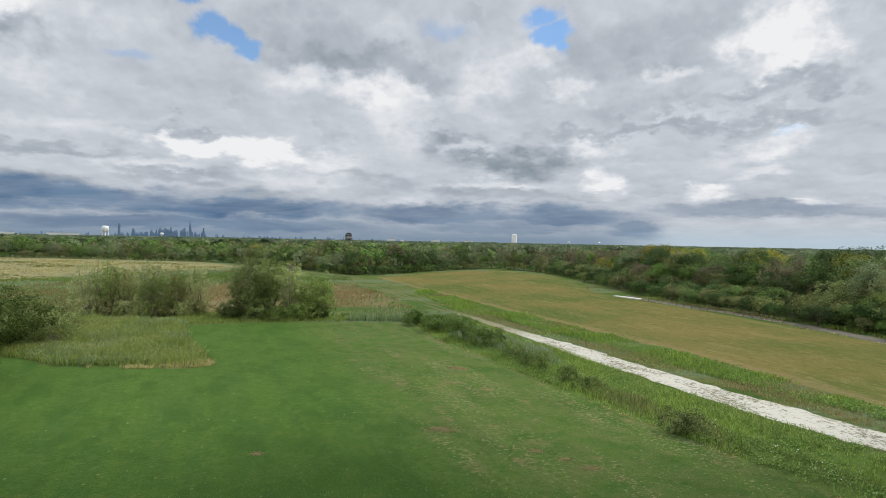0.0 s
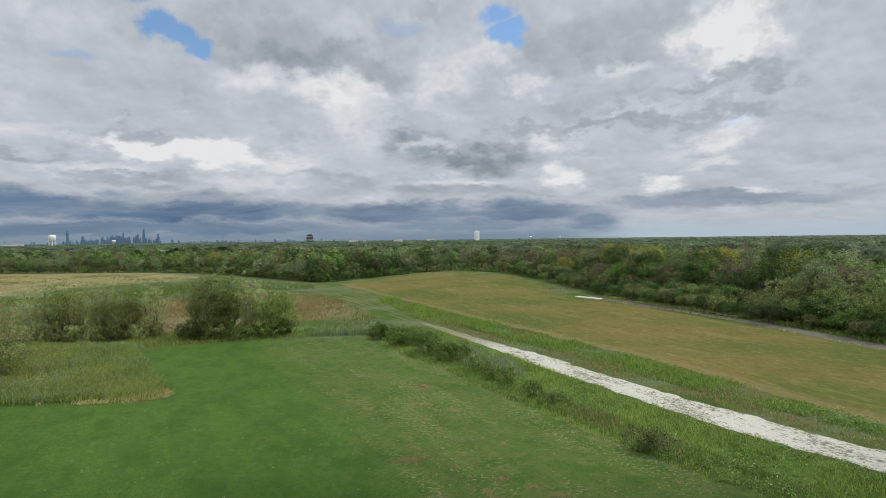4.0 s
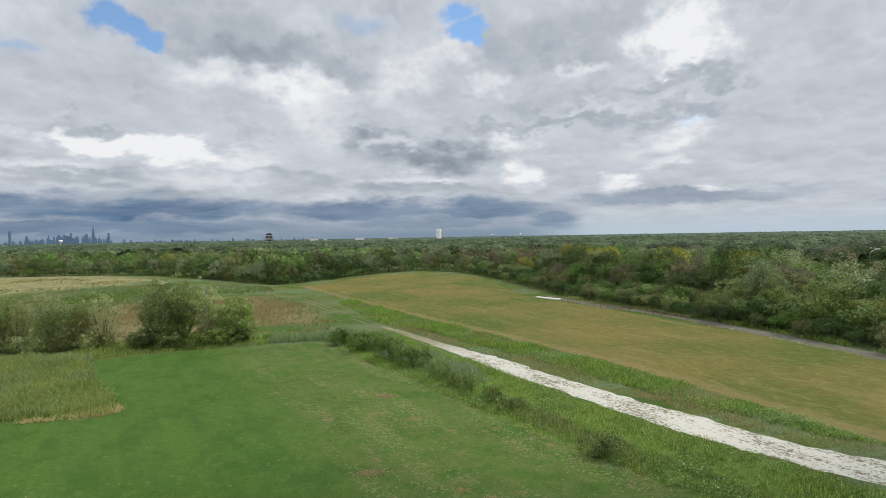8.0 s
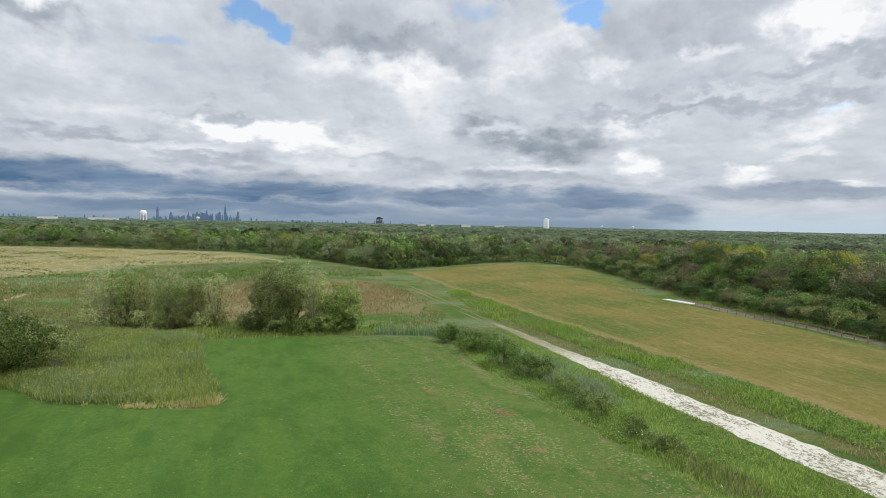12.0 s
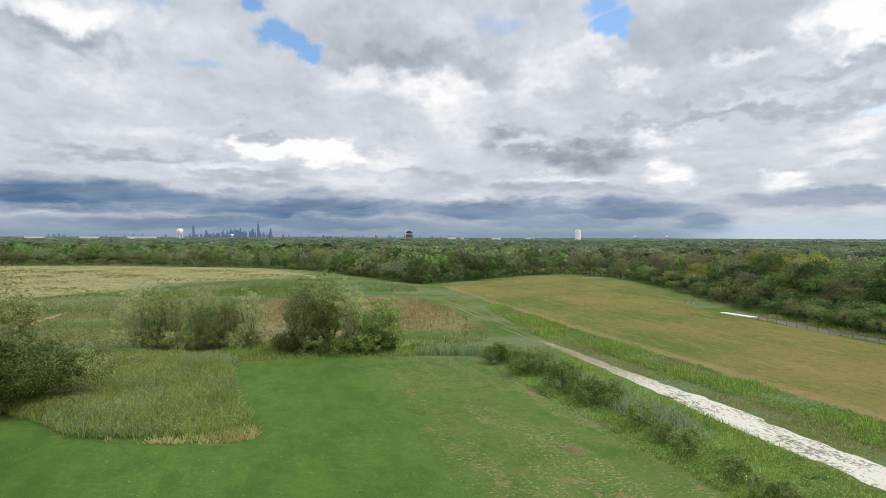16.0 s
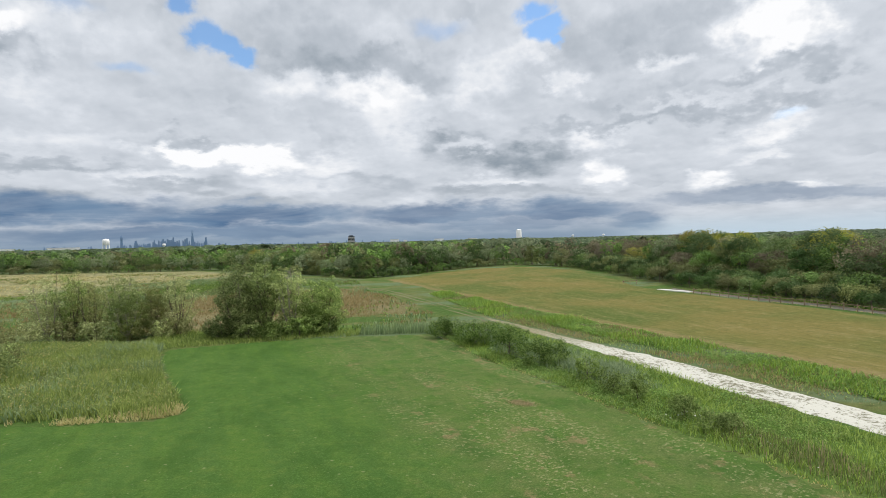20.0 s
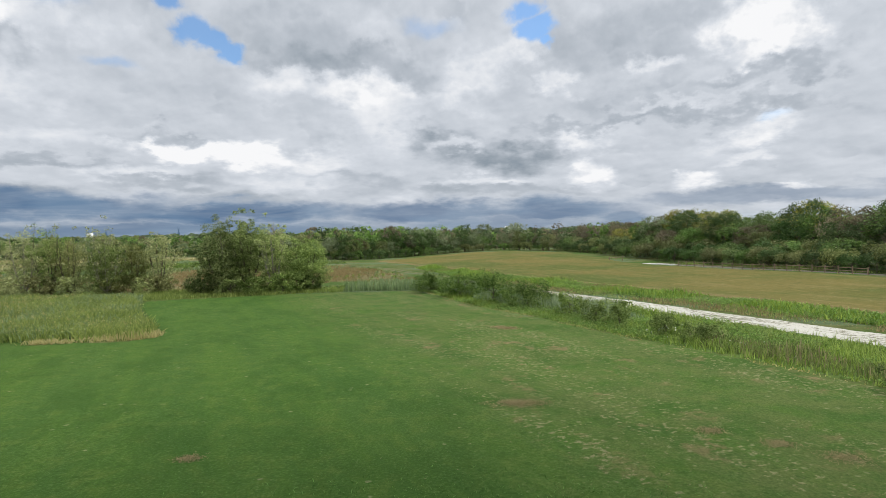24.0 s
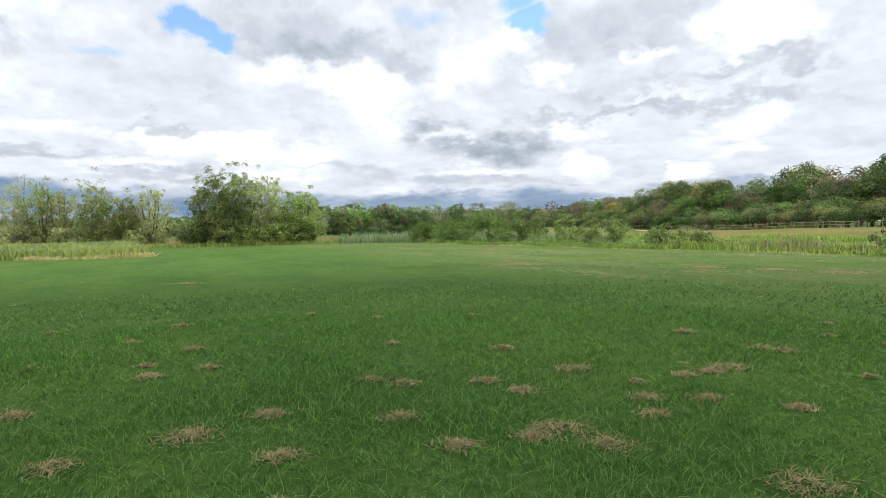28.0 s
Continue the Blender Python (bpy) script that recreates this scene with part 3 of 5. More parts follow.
def soft_poly(x, y, poly, width):
    """1 well inside, 0 well outside, 0.5 on the edge."""
    d = np.full(np.shape(x), 1e9)
    for (x0, y0), (x1, y1) in zip(poly, poly[1:] + poly[:1]):
        dx, dy = x1 - x0, y1 - y0
        k = np.clip(((x - x0) * dx + (y - y0) * dy) / (dx * dx + dy * dy), 0, 1)
        d = np.minimum(d, np.hypot(x - x0 - k * dx, y - y0 - k * dy))
    return np.clip(0.5 + np.where(in_poly(x, y, poly), d, -d) / (2 * width), 0, 1)


def scatter(poly, per_m2, rng):
    p = np.asarray(poly)
    lo, hi = p.min(0), p.max(0)
    n = int((hi - lo).prod() * per_m2)
    q = rng.uniform(lo, hi, (n, 2))
    return q[in_poly(q[:, 0], q[:, 1], poly)]


def unit(v):
    return v / (np.linalg.norm(v, axis=-1, keepdims=True) + 1e-9)


def leaves(centres, radii, per, size, rng, lift=0.3, out=None, wild=0.4):
    """Leaves in clumps: each a pointed four-cornered blade that faces mostly outwards and up. out: the way out of the crown at each clump."""
    n = len(centres) * per
    c, r = np.repeat(centres, per, 0), np.repeat(radii, per, 0)
    u = unit(rng.normal(size=(n, 3)))
    o = np.zeros((n, 3)) if out is None else np.repeat(out, per, 0)
    u = unit(u + 0.5 * o)
    p = c + u * r * (rng.random((n, 1)) ** 0.35)
    nor = unit(u * 0.7 + o * 0.6 + rng.normal(size=(n, 3)) * wild + np.array([0, 0, lift]))
    t = unit(np.cross(nor, rng.normal(size=(n, 3))))
    b = np.cross(nor, t)
    s = size * rng.uniform(0.6, 1.35, (n, 1))
    V = np.stack([p - t * s * 0.55, p + b * s * 0.42 + nor * s * 0.08, p + t * s * 0.55, p - b * s * 0.42 + nor * s * 0.08], 1).reshape(-1, 3)
    return V, np.arange(n * 4).reshape(n, 4)


def tube(path, radii, sides=6):
    path, radii = np.asarray(path, float), np.asarray(radii, float)
    ax = unit(np.gradient(path, axis=0))
    ref = np.array([0.93, 0.31, 0.2])
    u = unit(np.cross(ax, ref))
    v = np.cross(ax, u)
    a = np.linspace(0, 2 * np.pi, sides, endpoint=False)
    V = path[:, None] + radii[:, None, None] * (np.cos(a)[None, :, None] * u[:, None] + np.sin(a)[None, :, None] * v[:, None])
    n = len(path)
    i, j = np.meshgrid(np.arange(n - 1), np.arange(sides), indexing="ij")
    F = np.stack([i * sides + j, i * sides + (j + 1) % sides, (i + 1) * sides + (j + 1) % sides, (i + 1) * sides + j], -1).reshape(-1, 4)
    return V.reshape(-1, 3), F


def join(shapes):
    V, F, o = [], [], 0
    for v, f in shapes:
        V.append(v), F.append(f + o)
        o += len(v)
    return np.concatenate(V), np.concatenate(F)


def box(x0, y0, z0, x1, y1, z1):
    V = np.array([(x, y, z) for z in (z0, z1) for x, y in ((x0, y0), (x1, y0), (x1, y1), (x0, y1))], float)
    return V, np.array([(3, 2, 1, 0), (4, 5, 6, 7), (0, 1, 5, 4), (1, 2, 6, 5), (2, 3, 7, 6), (3, 0, 4, 7)])


def blades(pts, tall, wide, rng, lean=0.3, segs=2):
    """Grass blades, tapered and bent, standing on the land."""
    n = len(pts)
    h = tall * rng.uniform(0.6, 1.25, n) if np.ndim(tall) == 0 else tall * rng.uniform(0.7, 1.2, n)
    a = rng.uniform(0, 2 * np.pi, n)
    side = np.stack([np.cos(a), np.sin(a), 0 * a], 1) * (wide * rng.uniform(0.6, 1.4, n))[:, None]
    b = rng.uniform(0, 2 * np.pi, n)
    bend = np.stack([np.cos(b), np.sin(b), 0 * b], 1) * (h * lean * rng.random(n))[:, None]
    base = np.concatenate([pts, height(pts[:, 0], pts[:, 1])[:, None] - 0.02], 1)
    mid = base + bend * 0.35 + np.stack([0 * h, 0 * h, h * 0.6], 1)
    top = base + bend + np.stack([0 * h, 0 * h, h], 1)
    V = np.stack([base - side, base + side, mid + side * 0.8, mid - side * 0.8, top + side * 0.12, top - side * 0.12], 1).reshape(-1, 3)
    i = np.arange(n)[:, None] * 6
    F = np.concatenate([i + np.array([[0, 1, 2, 3]]), i + np.array([[3, 2, 4, 5]])], 0)
    return V, F


def rounded(poly, times=2):
    """The outline with its corners cut."""
    p = np.asarray(poly, float)
    for _ in range(times):
        q = np.roll(p, -1, 0)
        p = np.stack([0.75 * p + 0.25 * q, 0.25 * p + 0.75 * q], 1).reshape(-1, 2)
    return [tuple(v) for v in p]


# ---- the land ----
LAWN_LEFT = [(-90, -60), (-90, 40), (-66, 52), (-52, 60), (-46, 61.5), (-43, 59), (-40.3, 56.8), (-33.5, 57.2), (-26, 57.3), (-24, 59.5), (-25.5, 62.5), (-30.4, 69.4), (-37.4, 81.7), (-38.7, 86.1), (-32.2, 88.8), (-27.8, 91.2), (-16.2, 92.5), (-8.1, 93.2)]
LAWN = rounded(LAWN_LEFT + [(-5.6, 92.8), (-0.2, 77.0), (6.5, 62.5), (12.0, 50.0), (17.6, 38.6), (26, 21), (38, -5), (52, -60)])
MEADOW = [(-480, 120), (-150, 128), (-131.4, 150.2), (-121, 172), (-118, 202), (-94, 227), (-92, 259), (-130, 296), (-220, 306), (-480, 290)]
BROWN = [(-36, 174), (-27, 168), (-9.5, 131), (-6, 114), (-20, 112), (-30, 104), (-52, 98), (-66, 125), (-66, 160)]
VERGE = [(-5.3, 93), (0, 77.2), (6.8, 62.6), (12.3, 50.2), (17.9, 38.8), (26.3, 21.2), (38, -2), (43, 9), (37, 25), (30.2, 36.7), (25.8, 44.3), (20.5, 57.2), (11.7, 81), (4.4, 100.8), (-3, 97)]
LUSH = [(-30, 96), (-8, 96), (-10, 104), (-40, 104)]


def ground():
    xs = np.concatenate([-np.geomspace(160, 4600, 22)[::-1], np.arange(-158, 140, 2.0), np.geomspace(141, 4600, 22)])
    ys = np.concatenate([-np.geomspace(60, 4600, 12)[::-1], np.arange(-58, 300, 2.0), np.geomspace(302, 4700, 24)])
    V, F = grid(xs, ys, height)
    me = np_mesh("ground", V, F, ground_material(), True)
    x, y = V[:, 0], V[:, 1]
    zone = np.stack([soft_poly(x, y, MEADOW, 14), soft_poly(x, y, BROWN, 8), np.maximum(soft_poly(x, y, LUSH, 4), soft_poly(x, y, VERGE, 4)), np.ones(len(x))], 1)
    att = me.attributes.new("zone", "FLOAT_COLOR", "POINT")
    att.data.foreach_set("color", zone.astype(np.float32).ravel())
    tagged(new("ground", me), "rough uneven grassland in mixed greens and straw", "ground", kind="structure")


def lawn():
    """The lawn as a thin turf sheet cut to its outline."""
    xs, ys = np.arange(-90, 53, 0.7), np.arange(-60, 94, 0.7)
    V, F = grid(xs, ys, lambda x, y: height(x, y) + 0.025)
    c = V[F].mean(1)
    F = F[in_poly(c[:, 0], c[:, 1], LAWN)]
    used = np.unique(F)
    back = np.zeros(len(V), int)
    back[used] = np.arange(len(used))
    tagged(new("lawn", np_mesh("lawn", V[used], back[F], lawn_material(), True)), "mown green lawn with dry clippings and brown patches", "lawn", kind="structure")


FIELD_NEAR = [(48, 15), (39.5, 41), (35, 59.1), (28.1, 77), (23, 89), (15.5, 106), (6.3, 127), (-6, 155), (-17, 185), (-24, 205)]
FIELD_FAR = [(82, 10), (64, 50), (62, 71), (57.5, 96), (52, 121), (43, 148), (42, 175), (40, 205), (30, 235), (0, 240)]


def field():
    rng = np.random.default_rng(3)
    V, F = strip(FIELD_NEAR, FIELD_FAR, 150, 60, 0.03, rng, 0.25)
    me = np_mesh("field", V, F[:, ::-1], field_material(), True)
    near = line_at(FIELD_NEAR, 200)
    gap = np.array([np.sqrt(((near - v[:2]) ** 2).sum(1).min()) for v in V])
    me.attributes.new("rim", "FLOAT", "POINT").data.foreach_set("value", (1 - step(gap, 0.5, 6.0)).astype(np.float32))
    tagged(new("field", me), "mown field of dry yellow-green grass", "field", kind="structure")


TRACK_L = [(44, 10), (37.5, 25), (33.9, 32.3), (30.6, 36.7), (26.2, 44.3), (20.9, 57.2), (16.5, 67.1), (12.1, 81.0), (4.8, 100.8), (2.4, 107)]
TRACK_R = [(49, 12), (42.5, 27), (37.8, 36.1), (33.8, 40.5), (29.4, 49.6), (22.9, 63), (20.3, 71.5), (14.4, 83.6), (6.4, 101.2), (3.2, 107.5)]
DIRT_PATH = [(-80, 74), (-84.8, 84), (-88.3, 92.6), (-91.8, 100.7), (-93.3, 107), (-97.9, 118.1), (-101.1, 128.9)]
ROAD_L = [(84, 5), (66, 48), (63.6, 62), (62.6, 71.2), (61, 81), (58.6, 91), (58.9, 96.1), (57, 106), (52.9, 121.5), (48.6, 136.5), (47, 142)]
ROAD_R = [(88, 5), (70, 48), (67, 62), (66, 71.2), (64.6, 81), (62.6, 91), (61.8, 97), (60, 107), (55.8, 123), (51, 139), (49.5, 148)]


def tracks():
    rng = np.random.default_rng(4)
    V, F = strip(TRACK_L, TRACK_R, 420, 9, 0.05, rng, 0.09)
    tagged(new("gravel_track", np_mesh("gravel_track", V, F[:, ::-1], gravel_material(), True)), "white crushed stone track with weeds growing through", "track", kind="structure")
    V, F = strip(ROAD_L, ROAD_R, 200, 7, 0.05, rng, 0.2)
    tagged(new("road", np_mesh("road", V, F[:, ::-1], ASPHALT, True)), "narrow faded grey asphalt lane beside the hedge", "road", kind="structure")
    mid = [(3.4, 104), (2.4, 107), (-0.3, 113.5), (-6.8, 131), (-12.2, 144.5), (-18, 160), (-24.5, 172), (-32, 184)]
    for o in (-0.9, 0.9):
        a = [(x + o - 0.3, y) for x, y in mid]
        b = [(x + o + 0.3, y) for x, y in mid]
        V, F = strip(a, b, 60, 4, 0.04, rng, 0.12)
        tagged(new("wheel_rut", np_mesh("wheel_rut", V, F[:, ::-1], RUT, True)), "dusty wheel rut worn into rough grass", "track", "ruts of the field track", "structure")
    a = DIRT_PATH
    V, F = strip(a, [(x + 2.3, y + 0.4) for x, y in a], 40, 4, 0.05, rng, 0.15)
    tagged(new("path", np_mesh("path", V, F[:, ::-1], DIRT, True)), "pale dirt path through rough grass", "path", kind="structure")
    a = [(-84, 196), (-78.5, 212), (-79, 224), (-82, 238), (-98, 258)]
    V, F = strip(a, [(x + 2.6, y) for x, y in a], 40, 4, 0.05, rng, 0.1)
    tagged(new("path", np_mesh("path", V, F[:, ::-1], DIRT, True)), "pale dirt footpath curving through the meadow", "path", kind="structure")


ground(), lawn(), field(), tracks()


def shading_cloud():
    """A heaped cloud off to the sun's side: its shade lies on the near end of the lawn."""
    rng = np.random.default_rng(8)
    z = 220.0
    away = z / math.tan(SUN_EL)
    cx, cy = away * math.sin(SUN_AZ), away * math.cos(SUN_AZ) - 14.0
    shapes = []
    for i in range(70):
        x, y = rng.uniform(-95, 95), rng.uniform(-42, 42)
        r = rng.uniform(10, 17) * (1 - 0.35 * abs(x) / 95)
        a, b = np.meshgrid(np.linspace(0, 2 * np.pi, 15), np.linspace(0, np.pi, 9))
        V = np.stack([np.sin(b) * np.cos(a), np.sin(b) * np.sin(a), np.cos(b)], -1).reshape(-1, 3)
        lump = 1 + 0.12 * np.sin(5 * V[:, :1] + i) * np.sin(6 * V[:, 1:2] + 2 * i) * np.sin(4 * V[:, 2:])
        V = V * lump * [r, r, r * 0.8]
        V[:, 2] = np.where(V[:, 2] < 0, V[:, 2] * 0.25, V[:, 2])
        k = (np.arange(8)[:, None] * 15 + np.arange(14)[None]).ravel()
        shapes.append((V + [x, y + 0.05 * x, 0], np.stack([k, k + 15, k + 16, k + 1], 1)))
    V, F = join(shapes)
    ob = new("cloud", np_mesh("cloud", V, F, CLOUD, True))
    ob.location = (cx, cy, z)
    tagged(ob, "low white heaped cloud that shades the near lawn", "cloud", kind="stuff")


shading_cloud()


# ---- plants ----
def crown_shape(h, r, base, clumps, clump_r, per, leaf, rng, squash=1.0, lobes=0.35, dome=False):
    """Clump centres inside an uneven crown, and the leaves round them."""
    u = unit(rng.normal(size=(clumps, 3)))
    if dome:
        u[:, 2] = np.where(rng.random(clumps) < 0.75, np.abs(u[:, 2]), u[:, 2])
    ph = rng.uniform(0, 6.28, 4)
    a = np.arctan2(u[:, 1], u[:, 0])
    k = 1 + lobes * (0.6 * np.sin(2 * a + ph[0]) + 0.5 * np.sin(3 * a + ph[1]) * u[:, 2] + 0.4 * np.sin(4 * u[:, 2] + ph[2]))
    f = ((0.78 if dome else 0.5) + (0.22 if dome else 0.5) * rng.random(clumps) ** 0.5) * k
    half = (h - base) / 2
    c = u * f[:, None] * np.array([r, r, half * squash]) * 0.88 + np.array([0, 0, base + half])
    c[:, 2] = np.clip(c[:, 2], base * 0.7 + 0.1, h - clump_r * 0.4)
    rad = clump_r * rng.uniform(0.6, 1.35, (clumps, 1)) * np.array([1, 1, 0.8])
    return c, leaves(c, rad, per, leaf, rng, out=u, wild=0.6 if dome else 0.9)


def limbs(h, base, trunk_r, tips, rng, lean=0.05):
    top = np.array([rng.normal() * h * lean, rng.normal() * h * lean, h * 0.85])
    k = np.linspace(0, 1, 7)[:, None]
    wob = rng.normal(size=(7, 3)) * h * 0.012
    wob[0] = 0
    path = top * k + wob * np.array([1, 1, 0])
    path[0, 2] = -0.25
    shapes = [tube(path, trunk_r * (1.25 - 1.12 * k[:, 0]), 7)]
    for t in tips:
        s = np.clip((t[2] / h) * 0.75 - rng.uniform(0, 0.15), 0.12, 0.85)
        p0 = np.array([np.interp(s, k[:, 0], path[:, i]) for i in range(3)])
        m = (p0 + t) / 2 + np.array([0, 0, -0.04 * h]) * rng.random()
        shapes.append(tube([p0, m, t], trunk_r * (1.15 - s) * np.array([0.5, 0.33, 0.1]), 5))
    return join(shapes)


def tree(name, at, label, h, r, base, clumps, clump_r, per, leaf, mat, seed, group="", bark=None, n_limbs=14, lobes=0.35, category="tree", trunk_r=None, lean=0.05, dome=False):
    rng = np.random.default_rng(seed)
    t = thing(name, (at[0], at[1], float(height(at[0], at[1]))), label, category, group)
    c, (V, F) = crown_shape(h, r, base, clumps, clump_r, per, leaf, rng, 1.0, lobes, dome)
    tips = c[rng.permutation(len(c))[:n_limbs]]
    part("trunk", np_mesh("trunk", *limbs(h, base, trunk_r or h * 0.018, tips, rng, lean), bark or BARK, True), t)
    part("crown" if category == "tree" else "foliage", np_mesh("crown", V, F, mat), t)
    return t


def cottonwood(at, label, h, r, base, n, clumps, clump_r, per, leaf, mat, seed, group, bark, twigs=0, full=7):
    """A tree of several rising limbs, each with its own plume of leaves."""
    rng = np.random.default_rng(seed)
    t = thing("tree", (at[0], at[1], float(height(at[0], at[1]))), label, "tree", group)
    a = rng.uniform(0, 6.28) + np.arange(n) * 2.4 + rng.normal(0, 0.3, n)
    f = np.sqrt((np.arange(n) + 0.2) / n)
    tip = np.stack([np.cos(a) * f * r, np.sin(a) * f * r, h * (0.95 - 0.34 * f ** 2) * rng.uniform(0.88, 1.0, n)], 1)
    i = rng.integers(0, n, clumps)
    k = rng.uniform(0.02, 1.0, clumps)[:, None] ** 0.62

    def on_limb(i, k):
        return np.concatenate([tip[i, :2] * k ** 0.65, base + (tip[i, 2:] - base) * k], 1)

    side = unit(rng.normal(size=(clumps, 3)) * [1, 1, 0.4])
    c = on_limb(i, k) + side * r * 0.42 * (1.1 - k * 0.6) * rng.random((clumps, 1)) ** 0.5
    # the rest of the leaves round the crown off: an egg with bulges, full down to its base
    ball = unit(rng.normal(size=(clumps, 3)))
    turn = np.arctan2(ball[:, 1:2], ball[:, :1])
    far = rng.random((clumps, 1)) ** 0.3 * (1 + 0.2 * np.sin(3 * turn + seed) + 0.15 * np.sin(5 * ball[:, 2:3] + 2 * turn + seed))
    mid = base + (h - base) * 0.46
    filled = np.array([0, 0, mid]) + ball * far * [r, r, (h - base) * 0.5]
    fill = (np.arange(clumps) % 10 < full)[:, None]
    c, side = np.where(fill, filled, c), np.where(fill, ball, side)
    c[:, 2] = np.maximum(c[:, 2], base)
    rad = clump_r * rng.uniform(0.55, 1.25, (clumps, 1)) * np.array([1, 1, 0.8])
    V, F = leaves(c, rad, per, leaf, rng, 0.3, side, wild=1.0)
    trunk_r = h * 0.014
    stems = [tube([(0, 0, -0.25), (0.05, 0, base + 0.4)], [trunk_r * 1.3, trunk_r], 7)]
    for j in range(n):
        s = np.array([0.0, 0.25, 0.5, 0.75, 1.0])[:, None]
        q = on_limb(np.full(5, j), s) + rng.normal(size=(5, 3)) * 0.07
        stems.append(tube(q, trunk_r * np.array([0.75, 0.6, 0.45, 0.28, 0.08]), 5))
    for q in c[rng.permutation(clumps)[:12 + twigs]]:
        j = int(np.argmin(((tip[:, :2] - q[:2]) ** 2).sum(1)))
        s = np.clip((q[2] - base) / (tip[j, 2] - base) - 0.15, 0.05, 0.9)
        p0 = on_limb(np.array([j]), np.array([[s]]))[0]
        stems.append(tube([p0, (p0 + q) / 2 + [0, 0, 0.1], q + (q - p0) * 0.15], trunk_r * np.array([0.3, 0.2, 0.06]), 4))
    for q in range(twigs):
        j = rng.integers(0, max(2, n // 3))
        p0 = on_limb(np.array([j]), np.array([[0.85]]))[0]
        d = unit(np.array([rng.normal() * 0.5, rng.normal() * 0.5, 1.0]))
        stems.append(tube([p0, p0 + d * 0.6, p0 + d * rng.uniform(1.0, 2.0)], trunk_r * np.array([0.28, 0.18, 0.06]), 4))
    part("trunk", np_mesh("trunk", *join(stems), bark, True), t)
    part("crown", np_mesh("crown", V, F, mat), t)
    return t


def placed(proto, x, y, turn, scale, tall=1.0):
    m = pose(x, y, float(height(x, y)), 0, 0, turn) @ Matrix.Diagonal((scale, scale, scale * tall, 1))
    return copy_thing(proto, m)


# forest edge round the grassland, nearest trees first
EDGE = [(-311, 284), (-269, 298), (-220, 308), (-162, 301), (-124, 298), (-88, 272), (-52, 233), (-33, 214), (-16, 232), (5, 249), (28, 253), (42, 228), (47.5, 190), (51, 162), (56, 132), (61, 102), (64, 88.4), (66.6, 79), (68, 70), (72, 55), (82, 30)]


def forest():
    rng = np.random.default_rng(11)
    kinds = [
        (WOOD_GREEN, "leafy green forest tree with a rounded crown", 11.0, 4.8, 0.4),
        (WOOD_DARK, "dark green forest tree with a dense crown", 11.5, 5.0, 0.4),
        (WOOD_OLIVE, "olive green forest tree in late summer leaf", 10.5, 4.5, 0.4),
        (WOOD_GREY, "grey-green forest tree with silvery leaf undersides", 10.5, 5.0, 0.4),
        (WOOD_YELLOW, "tree with leaves turning yellow", 10.5, 4.4, 0.9),
        (WOOD_BROWN, "thin brown tree with sparse withered leaves", 10.0, 4.2, 0.8),
    ]
    protos, far_protos = [], []
    first = [(76, 112), (66, 150), (84, 128), (74, 96), (77, 140), (60, 206)]
    behind = [(-20, 246), (10, 262), (-60, 262), (30, 268), (-100, 300), (55, 235)]
    for i, (mat, label, h, r, base) in enumerate(kinds):
        thin = mat is WOOD_BROWN
        protos.append(tree("tree", first[i], label, h, r, base, 84, 1.15, 46 if thin else 64, 0.26, mat, 40 + i, "trees of the forest edge", n_limbs=20 if thin else 8, dome=True))
        far_protos.append(tree("tree", behind[i], label, h, r, base, 66, 1.3, 18, 0.46, mat, 50 + i, "trees of the forest edge", n_limbs=12 if thin else 5, dome=True))
    e = line_at(EDGE, 170)
    d = unit(np.gradient(e, axis=0))
    out = np.stack([-d[:, 1], d[:, 0]], 1)
    for i, (p, o) in enumerate(zip(e, out)):
        right = p[0] > 40 and p[1] < 225
        for row in range(2 if right else 1):
            off = rng.uniform(4, 8) + row * 8.5 + (6.0 if right else 0)
            q = p + o * off + rng.normal(size=2) * 1.5
            if right:
                w = [0.28, 0.2, 0.18, 0.04, 0.16, 0.14]
            elif p[0] > -45:
                w = [0.2, 0.2, 0.12, 0.3, 0.02, 0.16]
            else:
                w = [0.34, 0.08, 0.2, 0.32, 0.03, 0.03]
            k = rng.choice(6, p=w)
            s = rng.uniform(0.7, 1.05) * (0.8 if row == 0 else 1.0)
            tall = rng.uniform(0.9, 1.1)
            if right:
                if (i + row) % 2:
                    continue
                s, tall = s * 1.4, tall * (0.7 if row == 0 else 0.78)
            placed((protos if right else far_protos)[k], q[0], q[1], rng.uniform(0, 360), s, tall)
    for k, x, y, sc in ((4, 66, 172, 1.2), (4, 72, 163, 1.15), (1, 64, 164, 1.05), (1, 72, 128, 1.1), (4, 76, 132, 1.2), (4, 80, 112, 1.15), (5, 62, 178, 0.9), (5, 66, 140, 0.8), (5, 58, 200, 0.9), (5, 52, 214, 0.9), (3, 18, 262, 1.1), (3, 34, 262, 1.1), (3, -10, 248, 1.05)):
        placed((protos if x > 40 and y < 225 else far_protos)[k], x, y, rng.uniform(0, 360), sc)
    # the shrubs at the foot of the forest
    shrubs, far_shrubs = ([tree("shrub", at[i], label, 3.4, 2.4, 0.1, 40, 0.8, per, leaf, mat, sd, "shrubs at the forest foot", n_limbs=8, category="shrub", dome=True) for label, mat, at, sd in (
        ("dense dark green shrub by the wood", WOOD_DARK, ((66, 100), (-60, 244)), 61), ("green shrub in the hedge", WOOD_GREEN, ((61, 130), (-24, 226)), 62), ("olive shrub at the wood's edge", WOOD_OLIVE, ((58, 142), (-40, 224)), 63))] for i, per, leaf in ((0, 32, 0.24), (1, 12, 0.42)))
